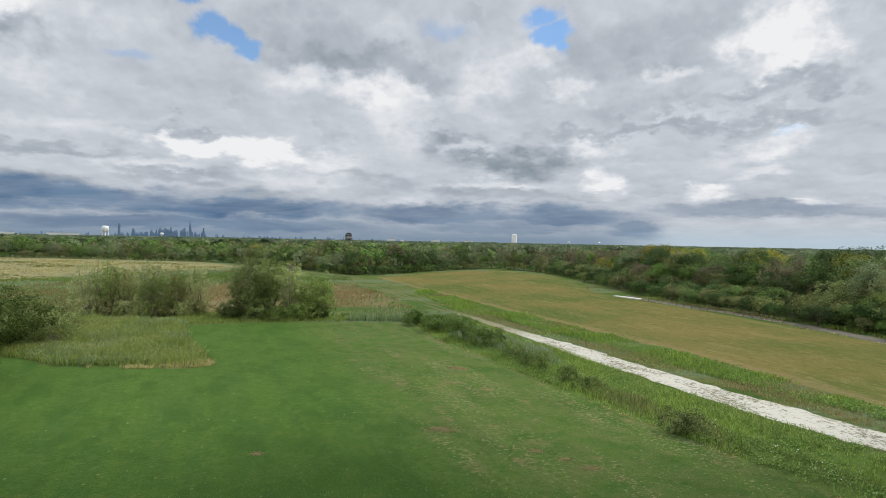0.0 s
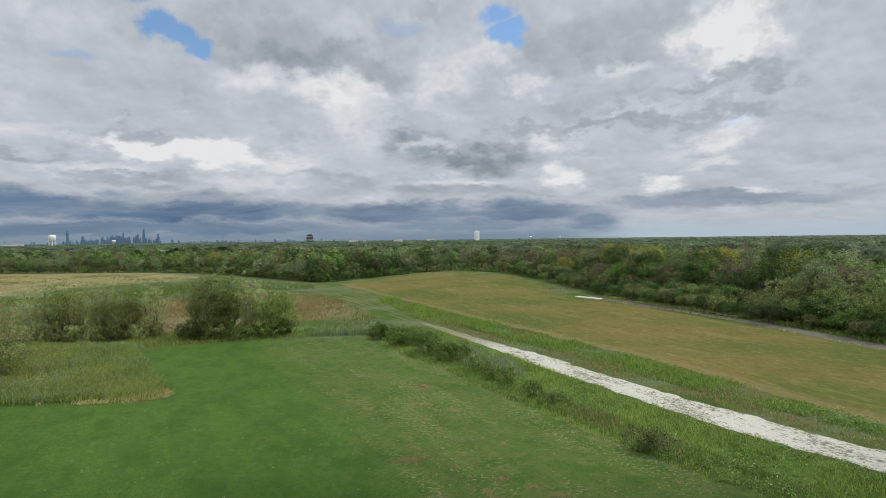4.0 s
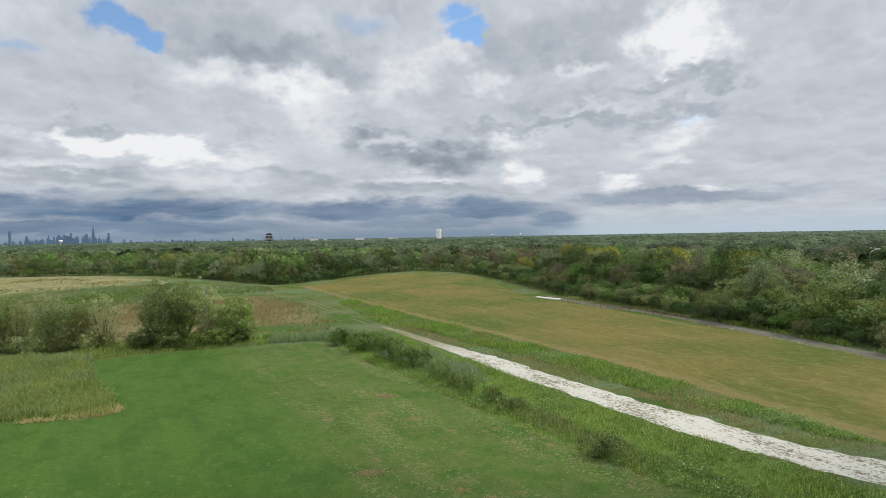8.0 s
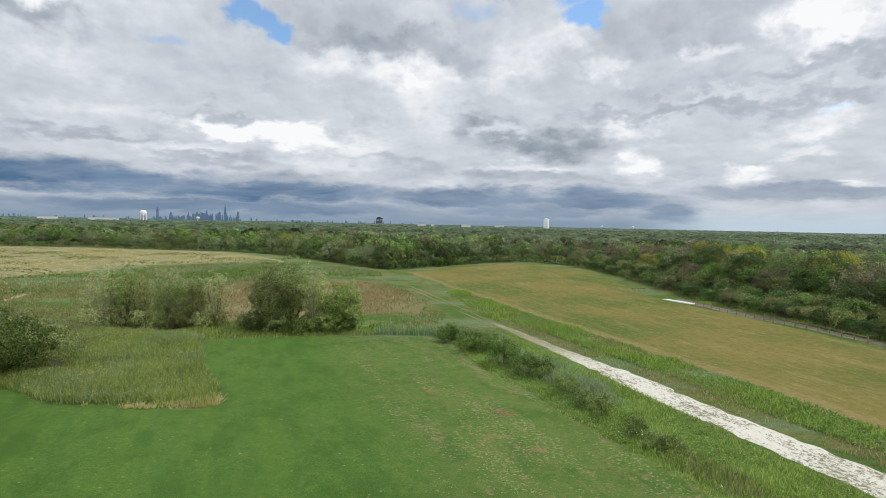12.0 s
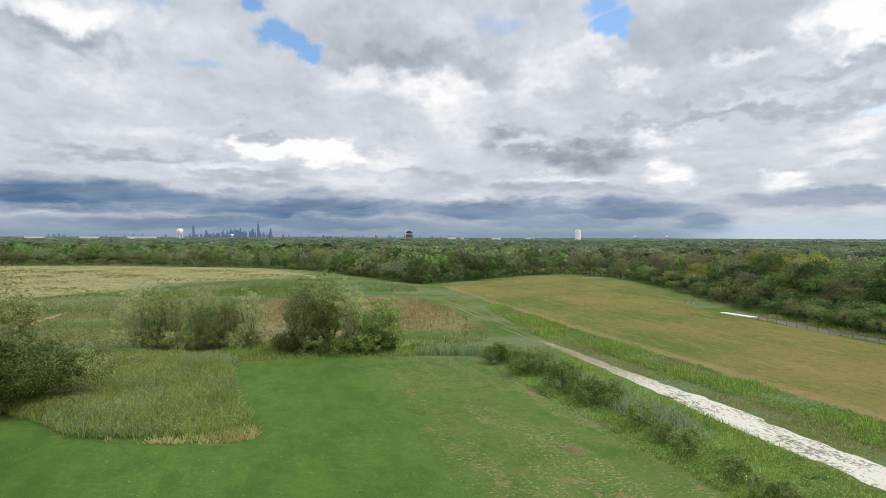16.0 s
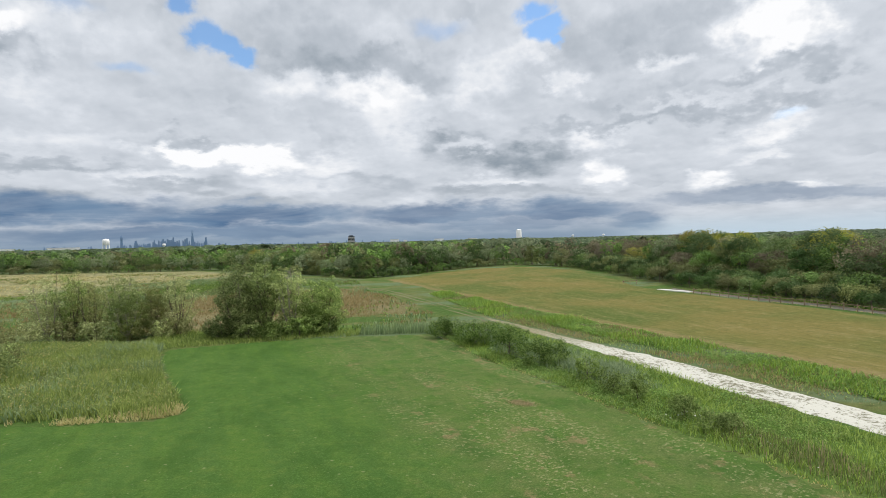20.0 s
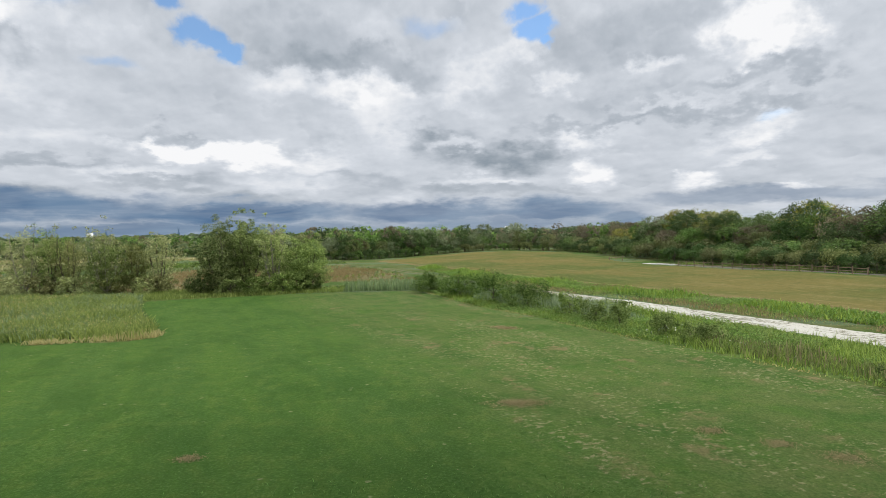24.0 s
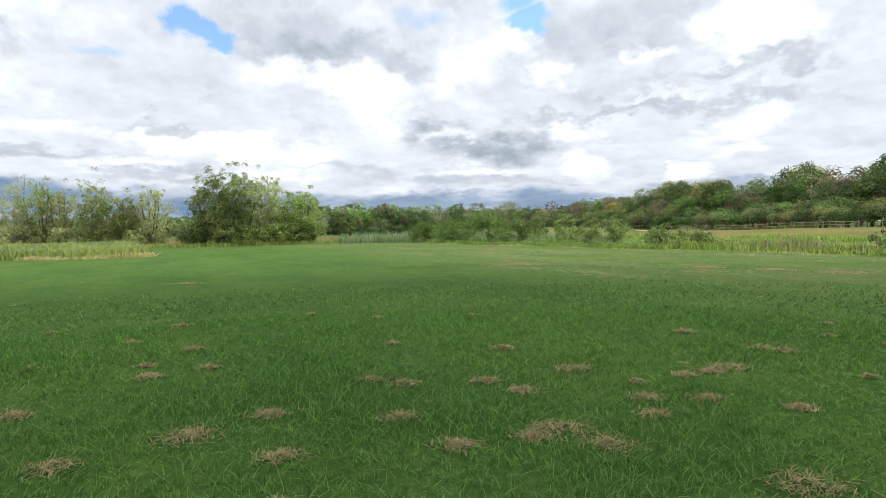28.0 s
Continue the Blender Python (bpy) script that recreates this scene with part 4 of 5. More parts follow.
    e = line_at(EDGE, 190)
    d = unit(np.gradient(e, axis=0))
    out = np.stack([-d[:, 1], d[:, 0]], 1)
    for p, o in zip(e, out):
        q = p + o * (rng.uniform(-0.8, 1.5) if p[0] > 40 else rng.uniform(0.5, 3.0))
        placed((shrubs if p[0] > 40 else far_shrubs)[rng.integers(3)], q[0], q[1], rng.uniform(0, 360), rng.uniform(0.6, 1.15))
        if p[0] > 40 and p[1] < 230:
            q = p + o * rng.uniform(3.5, 8.0)
            placed(shrubs[rng.integers(3)], q[0], q[1], rng.uniform(0, 360), rng.uniform(1.15, 1.6))


def far_woods():
    """Crowns behind the edge, and the canopy that runs on to the horizon."""
    rng = np.random.default_rng(12)
    e = line_at(EDGE, 190)
    d = unit(np.gradient(e, axis=0))
    out = np.stack([-d[:, 1], d[:, 0]], 1)
    mats = [WOOD_GREEN, WOOD_DARK, WOOD_OLIVE, WOOD_GREY, WOOD_BROWN]
    pts = []
    for p, o in zip(e[::2], out[::2]):
        for off in np.arange(13, 75, 7.0):
            pts.append(p + o * (off + rng.uniform(-3, 3)) + rng.normal(size=2) * 2)
    pts = np.array(pts)
    edge = [tuple(p) for p in EDGE] + [(200, -100), (900, -100), (900, 900), (-900, 900), (-900, 280)]
    pts = pts[in_poly(pts[:, 0], pts[:, 1], edge)]
    bare = np.exp(-(((pts[:, 0] - 60) / 50) ** 2 + ((pts[:, 1] - 250) / 70) ** 2))
    which = np.where(rng.random(len(pts)) < bare * 0.6, 4, rng.choice(5, len(pts), p=[0.36, 0.24, 0.2, 0.14, 0.06]))
    for k, mat in enumerate(mats):
        q = pts[which == k]
        near = (q[:, 0] > 40) & (q[:, 1] < 190)
        shapes, tints = [], []
        for group, m, per, leaf in ((q[near], 24, 34, 0.34), (q[~near], 18, 11, 0.72)):
            c, rad, out = [], [], []
            for x, y in group:
                h = rng.uniform(8.0, 13.0)
                u = unit(rng.normal(size=(m, 3)))
                c.append(np.array([x, y, h - 3.2]) + u * np.array([3.3, 3.3, 2.6]))
                u[:, 2] = np.abs(u[:, 2]) * 1.2 - 0.2
                out.append(u)
                rad.append(rng.uniform(1.0, 1.7, (m, 1)) * np.array([1, 1, 0.8]))
            shapes.append(leaves(np.concatenate(c), np.concatenate(rad), per, leaf, rng, 0.3, np.concatenate(out)))
            tints.append(np.repeat(rng.uniform(-0.35, 0.45, len(group)), m * per * 4))
        me = np_mesh("woodland", *join(shapes), mat)
        me.attributes.new("tint", "FLOAT", "POINT").data.foreach_set("value", np.concatenate(tints).astype(np.float32))
        tagged(new("woodland", me), "dense deciduous woodland reaching into the distance", "woods", kind="stuff")

    def hashed(i, j, k):
        v = np.sin(i * 127.1 + j * 311.7 + k * 74.7) * 43758.5453
        return v - np.floor(v)

    def domes(x, y, cell):
        """Rounded tree tops, one to a cell: their height and a number for each tree."""
        ci, cj = np.floor(x / cell), np.floor(y / cell)
        best, who = np.full(x.shape, -9.0), np.zeros(x.shape)
        for di in (-1, 0, 1):
            for dj in (-1, 0, 1):
                i, j = ci + di, cj + dj
                px, py = (i + 0.15 + 0.7 * hashed(i, j, 1)) * cell, (j + 0.15 + 0.7 * hashed(i, j, 2)) * cell
                r = cell * (0.55 + 0.35 * hashed(i, j, 3))
                q = ((x - px) ** 2 + (y - py) ** 2) / (r * r)
                h = 3.2 * hashed(i, j, 4) + 4.6 * np.sqrt(np.clip(1 - q, 0, 1)) - np.where(q > 1, 3.0, 0.0)
                who = np.where(h > best, hashed(i, j, 5), who)
                best = np.maximum(best, h)
        return best, who

    for name, d0, d1, na, nd, cell, rough in (("woodland_canopy", 265, 1000, 440, 250, 9.0, 0.3), ("far_canopy", 990, 4650, 420, 130, 26.0, 0.9)):
        A, D = np.meshgrid(np.radians(np.linspace(-58, 58, na)), np.geomspace(d0, d1, nd))
        X, Y = D * np.sin(A), D * np.cos(A)
        Z, who = domes(X, Y, cell)
        swell = 0.8 * np.sin(X * 0.011 + 1) * np.sin(Y * 0.013) + 0.5 * np.sin(X * 0.031)
        Z = np.maximum(Z, -1.0) + 5.0 + swell + rng.normal(0, rough, Z.shape)
        V = np.stack([X, Y, Z], -1).reshape(-1, 3)
        i = (np.arange(nd - 1)[:, None] * na + np.arange(na - 1)[None]).ravel()
        F = np.stack([i, i + 1, i + na + 1, i + na], 1)
        mid = V[F].mean(1)
        if name == "woodland_canopy":
            o = np.array(EDGE)
            inner = [(-420, 270)] + [(px + qx * 60, py + qy * 60) for (px, py), (qx, qy) in zip(EDGE, np.stack([-unit(np.gradient(o, axis=0))[:, 1], unit(np.gradient(o, axis=0))[:, 0]], 1))] + [(900, -100), (900, 1000), (-900, 1000), (-900, 330)]
            F = F[in_poly(mid[:, 0], mid[:, 1], inner)]
        tint = (who.ravel() - 0.42) * 1.0
        # sprays of leaves that break up the tops
        pick = rng.integers(0, len(F), 42000 if name == "woodland_canopy" else 16000)
        at = V[F[pick]].mean(1) + rng.normal(size=(len(pick), 3)) * [0.8, 0.8, 0.2] + [0, 0, 0.15]
        away = np.hypot(at[:, 0], at[:, 1])
        LV, LF = leaves(at, np.full((len(at), 3), 0.2), 1, 1.0, rng, 1.3, wild=0.6)
        LV = np.repeat(at, 4, 0) + (LV - np.repeat(at, 4, 0)) * np.repeat(0.5 + away * 0.0026, 4)[:, None] * [1, 1, 0.75]
        LV[:, 2] = np.maximum(LV[:, 2], 1.0)
        spray = np.repeat(tint[F[pick, 0]] + rng.normal(0, 0.22, len(pick)), 4)
        me = np_mesh(name, *join([(V, F), (LV, LF)]), CANOPY if name == "woodland_canopy" else CANOPY_HAZE)
        me.attributes.new("tint", "FLOAT", "POINT").data.foreach_set("value", np.concatenate([tint, spray]).astype(np.float32))
        tagged(new(name, me), "tree tops of woodland out to the horizon", "woods", kind="stuff")


# distance haze put into the leaf colours: greyer here, darker and bluer farther out
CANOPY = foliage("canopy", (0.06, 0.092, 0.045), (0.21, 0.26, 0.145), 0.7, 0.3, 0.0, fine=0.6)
CANOPY_HAZE = foliage("far_canopy", (0.035, 0.058, 0.036), (0.1, 0.14, 0.095), 0.7, 0.2, 0.0, fine=0.6)
forest(), far_woods()


LANE_TREES = [(71.2, 78.0, 8.8, 3.7), (68.8, 96.5, 7.8, 3.3), (70.4, 87.5, 6.6, 2.8), (73.0, 71.0, 6.6, 3.0)]


def lone_trees():
    # the clump beyond the lawn
    C = "clump of trees beyond the lawn"
    cottonwood((-33.0, 95.4), "leafy green cottonwood in a clump", 10.4, 3.6, 0.4, 12, 300, 0.72, 66, 0.165, LEAF_GREEN, 101, C, BARK, full=9)
    cottonwood((-30.0, 97.0), "tall leafy green cottonwood in a clump", 11.0, 3.4, 0.4, 12, 290, 0.72, 66, 0.165, LEAF_GREEN, 102, C, BARK, full=9)
    cottonwood((-25.9, 95.8), "half-bare cottonwood with pale upper branches", 10.8, 2.6, 0.8, 10, 150, 0.55, 50, 0.15, LEAF_WILLOW, 103, C, BARK_PALE, 12, full=5)
    cottonwood((-21.9, 97.0), "rounded green tree at the end of the clump", 8.2, 3.5, 0.2, 13, 280, 0.72, 66, 0.165, LEAF_GREEN, 104, C, BARK, full=9)
    for i, (x, y, h, r) in enumerate([(-34.8, 93.2, 3.2, 2.0), (-31.0, 92.8, 3.0, 1.9), (-28.0, 92.6, 2.6, 1.7), (-24.2, 93.6, 3.4, 2.0), (-20.6, 95.2, 3.0, 1.8), (-36.6, 95, 2.8, 1.8), (-26.2, 94.2, 3.6, 1.8), (-22.4, 94.6, 3.6, 2.0), (-32.6, 94.0, 3.8, 2.0)]):
        tree("shrub", (x, y), "dark green shrub at the foot of the trees", h * 0.9, r * 0.95, 0.1, 40, 0.52, 46, 0.18, LEAF_DARK if i % 4 == 0 else LEAF_GREEN, 110 + i, "shrubs under the clump", n_limbs=10, category="shrub")
    # the thin row to its side
    R = "row of thin willowy trees"
    for i, (x, y, h, r) in enumerate([(-59.5, 94, 9.4, 2.6), (-56.8, 95.5, 9.6, 2.4), (-54.0, 95, 9.0, 2.3), (-50.0, 96, 9.8, 2.7), (-46.6, 97.5, 7.6, 1.9), (-43.4, 98.5, 9.0, 2.5), (-48.4, 94.2, 8.0, 2.2)]):
        cottonwood((x, y), "thin willowy tree with sparse grey-green leaves", h * 1.06, r * 1.12, 0.3, 9, 220, 0.55, 40, 0.14, (LEAF_WILLOW, LEAF_GREEN, LEAF_OLIVE, LEAF_WILLOW, LEAF_OLIVE)[i % 5], 120 + i, R, BARK_PALE if i % 3 == 0 else BARK, 2, full=6)
    for i, (x, y, h, r) in enumerate([(-60, 91.8, 3.0, 2.0), (-56, 92.2, 3.4, 2.2), (-52, 93, 3.2, 2.0), (-48, 94.4, 3.0, 2.0), (-44.6, 96, 2.8, 1.8), (-42.4, 97.2, 2.6, 1.7)]):
        tree("shrub", (x, y), "olive shrub under the thin trees", h, r, 0.1, 44, 0.6, 36, 0.2, LEAF_OLIVE if i % 2 else LEAF_WILLOW, 130 + i, "shrubs under the thin trees", n_limbs=10, category="shrub")
    for i, (x, y, h, r) in enumerate(LANE_TREES):
        cottonwood((x, y), "loose green willow beside the lane", h, r, 0.2, 11, 240, 0.75, 60, 0.17, LEAF_GREEN if i < 3 else LEAF_OLIVE, 150 + i, "willows beside the lane", BARK, 3)
    # the dark trees by the reed bed
    tree("tree", (-43.6, 48.2), "dense dark green tree casting shade on the lawn", 7.8, 5.2, 0.3, 250, 1.0, 90, 0.19, LEAF_DARK, 140)
    tree("tree", (-52.0, 64), "broad dark green tree by the reeds", 7.6, 5.6, 0.3, 260, 1.0, 84, 0.19, LEAF_DARK, 141)
    tree("shrub", (-49.5, 70.5), "loose grey-green shrub by the reeds", 4.2, 3.4, 0.2, 90, 0.75, 54, 0.17, LEAF_GREEN, 142, category="shrub")
    cottonwood((-52.5, 75.0), "loose grey-green tree behind the reeds", 6.0, 3.8, 0.2, 10, 170, 0.6, 42, 0.14, LEAF_OLIVE, 146, "", BARK, 2, full=6)
    tree("shrub", (-47.5, 68.5), "low shrub with many bare grey twigs", 2.2, 2.0, 0.2, 26, 0.5, 26, 0.15, LEAF_OLIVE, 145, category="shrub", bark=BARK_PALE, n_limbs=24)
    tree("tree", (-87, 86), "round dark green tree in the rough grass", 7.4, 3.6, 0.6, 110, 0.95, 56, 0.3, LEAF_DARK, 143)
    tree("tree", (-88, 104), "olive green tree in the rough grass", 7.4, 3.6, 0.6, 90, 0.95, 44, 0.3, LEAF_OLIVE, 144)
    # the bushes on the lawn's edge
    B = "bushes along the lawn's edge"
    for i, (x, y, h, r) in enumerate([(-3.9, 90.4, 2.7, 1.9), (-0.4, 84.9, 3.2, 2.3), (2.9, 77.9, 3.6, 2.3), (6.0, 73.0, 2.8, 2.1)]):
        tree("bush", (x, y), "rounded green bush in tall grass by the lawn", h, r, 0.1, 84, 0.55, 64, 0.13, LEAF_BUSH, 160 + i, B, n_limbs=14, category="bush", lobes=0.6)
    tree("bush", (17.9, 40.3), "dark twiggy bush by the gravel track", 1.8, 1.4, 0.1, 48, 0.42, 46, 0.12, LEAF_BUSH, 158, B, n_limbs=24, category="bush", lobes=0.8)
    for i, (x, y, h, r) in enumerate([(8.6, 66.2, 2.3, 1.5), (9.8, 62.6, 1.9, 1.2), (10.9, 60.0, 2.2, 1.1), (12.8, 56.0, 1.7, 1.1), (14.0, 53.0, 1.2, 1.0), (27, 27.5, 1.6, 1.7), (29.5, 24.0, 1.4, 1.5)]):
        tree("bush", (x, y), "small leggy bright green bush in the weedy verge", h, r, 0.1, 44, 0.42, 46, 0.12, LEAF_FRESH if i < 5 else LEAF_BUSH, 175 + i, B, n_limbs=18, category="bush", lobes=0.8)


lone_trees()

# ---- tall grass, reeds, weeds ----
REEDS = rounded([(-26.2, 57.9), (-24.6, 59.8), (-26, 62.5), (-30.9, 69.6), (-37.6, 82), (-42, 88), (-60, 92), (-80, 80), (-50, 62), (-45.2, 60.9), (-40.3, 57.4), (-33.5, 57.8)])


def grasses(name, pts, tall, wide, mat, label, seed, lean=0.3):
    V, F = blades(pts, tall, wide, np.random.default_rng(seed), lean)
    tagged(new(name, np_mesh(name, V, F, mat)), label, "grass", kind="stuff")


def weeds(name, pts, tall, mat, label, seed, leaf=0.15, per=12):
    """Low leafy plants."""
    rng = np.random.default_rng(seed)
    c = np.concatenate([pts, (height(pts[:, 0], pts[:, 1]) + tall * 0.45)[:, None]], 1)
    r = np.stack([0.3 + 0.2 * rng.random(len(pts))] * 2 + [tall * 0.5], 1)
    V, F = leaves(c, r, per, leaf, rng, 0.8)
    tagged(new(name, np_mesh(name, V, F, mat)), label, "weeds", kind="stuff")


def patchy(pts, scale, limit, rng, seed):
    """Thins the points to soft-edged patches; also gives how lush each spot is."""
    n = np.array([noise.noise((x * scale, y * scale, seed)) for x, y in pts])
    keep = n + rng.normal(0, 0.12, len(pts)) > limit
    return pts[keep], np.clip(0.5 + n[keep], 0.25, 1.2)


def tall_growth():
    rng = np.random.default_rng(21)
    rim = rounded([(-25.4, 58.0), (-24.0, 60), (-26.4, 63.0), (-27.0, 60.8), (-32, 59.0), (-36, 58.2), (-37, 57.2), (-33.5, 56.9)])
    p = scatter(REEDS, 44, rng)
    p, k = patchy(p[~in_poly(p[:, 0], p[:, 1], rim) | (rng.random(len(p)) < 0.3)], 0.22, -0.45, rng, 1.4)
    grasses("reed_bed", p, 0.95 * (0.55 + 0.5 * k), 0.035, REED, "bed of tall green reeds at the lawn's edge", 1, 1.0)

    def inside(pts):
        return pts[~in_poly(pts[:, 0], pts[:, 1], rim)]

    p, k = patchy(inside(scatter(REEDS, 7, rng)), 0.18, 0.0, rng, 5.4)
    grasses("reed_blue", p, 0.95, 0.05, REED_PALE, "blue-green reeds in patches of the reed bed", 17, 1.0)
    p, k = patchy(inside(scatter(REEDS, 4, rng)), 0.3, -0.2, rng, 2.9)
    weeds("reed_leaves", p, 1.35 * (0.5 + 0.4 * k), REED, "leafy green plants among the reeds", 18, 0.16, 9)
    p, k = patchy(inside(scatter(REEDS, 3, rng)), 0.16, -0.05, rng, 7.7)
    c = np.concatenate([p, (height(p[:, 0], p[:, 1]) + rng.uniform(0.6, 0.95, len(p)))[:, None]], 1)
    V, F = leaves(c, np.full((len(c), 3), 0.12), 5, 0.075, rng, 0.8)
    tagged(new("reed_seed", np_mesh("reed_seed", V, F, STRAW)), "straw-coloured seed heads above the reeds", "grass", kind="stuff")
    p, k = patchy(scatter(rim, 55, rng), 0.3, -0.2, rng, 3.3)
    grasses("reed_fringe", p, 0.2 + 0.3 * k, 0.04, STRAW, "dry straw fringe of the reed bed", 2, 1.8)
    grasses("marsh_grass", scatter(rounded([(-37.5, 83), (-41, 88.5), (-48, 89), (-46, 84)]), 26, rng), 0.9, 0.05, REED_PALE, "blue-green marsh grass behind the reed bed", 28, 1.2)
    # the verge between lawn and track
    verge = VERGE
    p, k = patchy(scatter(verge, 24, rng), 0.16, -0.3, rng, 0.7)
    grasses("verge_grass", p, 0.58 * k, 0.028, GRASS_FRESH, "tall uncut grass between lawn and track", 3, 1.0)
    p, k = patchy(scatter(verge, 6, rng), 0.2, 0.0, rng, 3.7)
    weeds("verge_weeds", p[::2], 0.6 * k[::2], WEED_BRIGHT, "green weeds in the verge", 4, 0.13, 12)
    weeds("verge_weeds", p[1::2], 0.7 * k[1::2], LEAF_FRESH, "fresh bright green weeds in the verge", 25, 0.11, 12)
    rim = [(10.5, 55), (13, 50.5), (18.3, 39.2), (26.6, 21.8), (35, 4), (38, 6), (29, 24), (21, 42), (14.5, 56)]
    p, k = patchy(scatter(rim, 28, rng), 0.3, -0.35, rng, 6.6)
    grasses("verge_stalks", p, 0.2 + 0.5 * k, 0.02, HOLLOW, "tall seeding stalks along the lawn's edge", 15, 0.6)
    p, k = patchy(scatter(rim, 9, rng), 0.3, 0.0, rng, 6.6)
    grasses("verge_brown", p, 0.8 * k, 0.02, RUSSET, "dry brown stalks along the lawn's edge", 16, 0.4)
    p, k = patchy(scatter(rim, 1.6, rng), 0.25, 0.05, rng, 1.6)
    c = np.concatenate([p, (height(p[:, 0], p[:, 1]) + 0.75 * k)[:, None]], 1)
    V, F = leaves(c, np.full((len(c), 3), 0.05), 4, 0.05, rng, 1.5)
    tagged(new("wild_flowers", np_mesh("wild_flowers", V, F, WHITE)), "small white wild flowers in the verge", "flowers", kind="stuff")
    p, k = patchy(scatter([(17.5, 52), (24.5, 40.5), (29, 33.5), (36, 22), (38, 24), (31.2, 35.4), (26.6, 42.6), (20, 56)], 20, rng), 0.25, -0.35, rng, 2.7)
    grasses("verge_tall", p, 0.3 + 0.5 * k, 0.024, GRASS_FRESH, "tall green grass beside the track", 34, 0.9)
    lane = [(49.5, 12), (43, 27), (38.4, 36.1), (34.2, 40.5), (29.8, 49.6), (23.3, 63), (20.7, 71.5), (14.8, 83.6), (6.8, 101.2), (3.6, 108), (-8, 150), (-5, 154), (6.6, 127), (15.8, 106), (23.4, 89), (28.5, 77), (35.4, 59.1), (39.9, 41), (50, 15)]
    bank = [(x + 2.6, y + 1.2) for x, y in lane[:9]] + lane[9:]
    p, k = patchy(scatter(bank, 13, rng), 0.14, -0.1, rng, 5.1)
    grasses("bank_reeds", p[::2], 0.8 * k[::2], 0.05, GRASS_FRESH, "upright bright green weeds on the bank beside the field", 19, 0.9)
    grasses("bank_reeds", p[1::2], 0.8 * k[1::2], 0.05, WEED_BRIGHT, "upright green weeds on the bank beside the field", 29, 0.9)
    p, k = patchy(scatter(bank, 6, rng), 0.12, -0.15, rng, 5.1)
    weeds("bank_weeds", p, 0.65 * k, WEED_BRIGHT, "green weeds on the bank beside the field", 5)
    p, k = patchy(scatter(lane, 12, rng), 0.15, -0.1, rng, 8.3)
    grasses("bank_grass", p, 0.4 * k, 0.035, RUSSET, "seeding brown grass beside the track", 6, 1.0)
    p, k = patchy(scatter(lane, 12, rng), 0.15, -0.2, rng, 9.9)
    grasses("bank_green", p, 0.35 * k, 0.035, REED, "short green grass beside the track", 13, 1.0)
    side = [(x + 0.2, y + 0.1) for x, y in ROAD_R] + [(x + 2.6, y + 1.0) for x, y in ROAD_R[::-1]]
    p, k = patchy(scatter(side, 16, rng), 0.2, -0.15, rng, 7.2)
    grasses("lane_weeds", p, 0.9 * k, 0.05, GRASS_FRESH, "tall green weeds between lane and hedge", 30, 0.8)
    side = [(x - 0.5, y) for x, y in ROAD_L] + [(x + 0.3, y) for x, y in ROAD_L[::-1]]
    p, k = patchy(scatter(side, 10, rng), 0.3, -0.1, rng, 8.2)
    grasses("lane_grass", p, 0.25 * k, 0.05, STRAW, "dry grass fraying the edge of the lane", 31, 1.4)
    # reeds behind the lawn
    grasses("reed_row", scatter([(-16, 93.6), (-7, 94.3), (-3.5, 91), (2, 83), (6, 77), (8, 78), (0, 96), (-8, 98), (-16, 96.5)], 24, rng), 1.4, 0.04, REED_PALE, "row of pale blue-green reeds behind the lawn", 7, 0.4)
    grasses("reed_tuft", scatter([(8.5, 66.5), (6.8, 71.5), (10, 74), (13.5, 69), (13, 64.5)], 26, rng), 1.05, 0.045, REED_PALE, "tuft of pale blue-green reeds among the bushes", 14, 1.2)
    p, k = patchy(scatter([(-4, 94), (-2.5, 88.5), (1.8, 79.5), (6.2, 70.5), (9.6, 63.5), (14.5, 63.5), (12.6, 72), (9.5, 81), (3.5, 97)], 20, rng), 0.2, -0.15, rng, 6.9)
    grasses("verge_reeds", p, 1.0 * k, 0.04, REED_PALE, "tall grey-green reeds round the bushes", 32, 0.8)
    edge = [(-5.5, 92.6), (-0.2, 77.0), (6.5, 62.5), (12.0, 50.0), (17.6, 38.6), (26, 21), (26.6, 21.2), (18.2, 38.8), (12.6, 50.2), (7.1, 62.7), (0.5, 77.2), (-4.8, 93)]
    p, k = patchy(scatter(edge, 22, rng), 0.25, -0.1, rng, 10.3)
    grasses("edge_straw", p, 0.16 * k, 0.035, STRAW, "pale dry grass along the mown edge", 33, 1.5)
    grasses("lawn_fringe", scatter([(-40, 86), (-32, 89.2), (-16, 93), (-16, 97), (-44, 100), (-46, 90)], 16, rng), 0.55, 0.04, REED, "strip of rough grass under the trees", 8, 1.2)
    rough = [(-120, 92), (-62, 92), (-44, 99), (-12, 98), (-6, 108), (-10.5, 128), (-16, 146), (-24, 162), (-34, 205), (-60, 225), (-95, 225), (-130, 150)]

    def green(pts):
        return pts[~in_poly(pts[:, 0], pts[:, 1], BROWN) | (rng.random(len(pts)) < 0.12)]

    p, k = patchy(green(scatter(rough, 2.2, rng)), 0.05, 0.03, rng, 2.2)
    grasses("rough_grass", p[::2], 0.6 * k[::2], 0.1, HOLLOW, "rough tall grass in the hollow", 9, 1.0)
    grasses("rough_grass", p[1::2], 0.6 * k[1::2], 0.1, WEED, "rough green grass in the hollow", 26, 1.0)
    p, k = patchy(scatter(rough, 1.8, rng), 0.06, 0.04, rng, 12.5)
    grasses("rough_brown", p, 0.55 * k, 0.1, RUSSET, "brown seeding grass in the hollow", 27, 1.0)
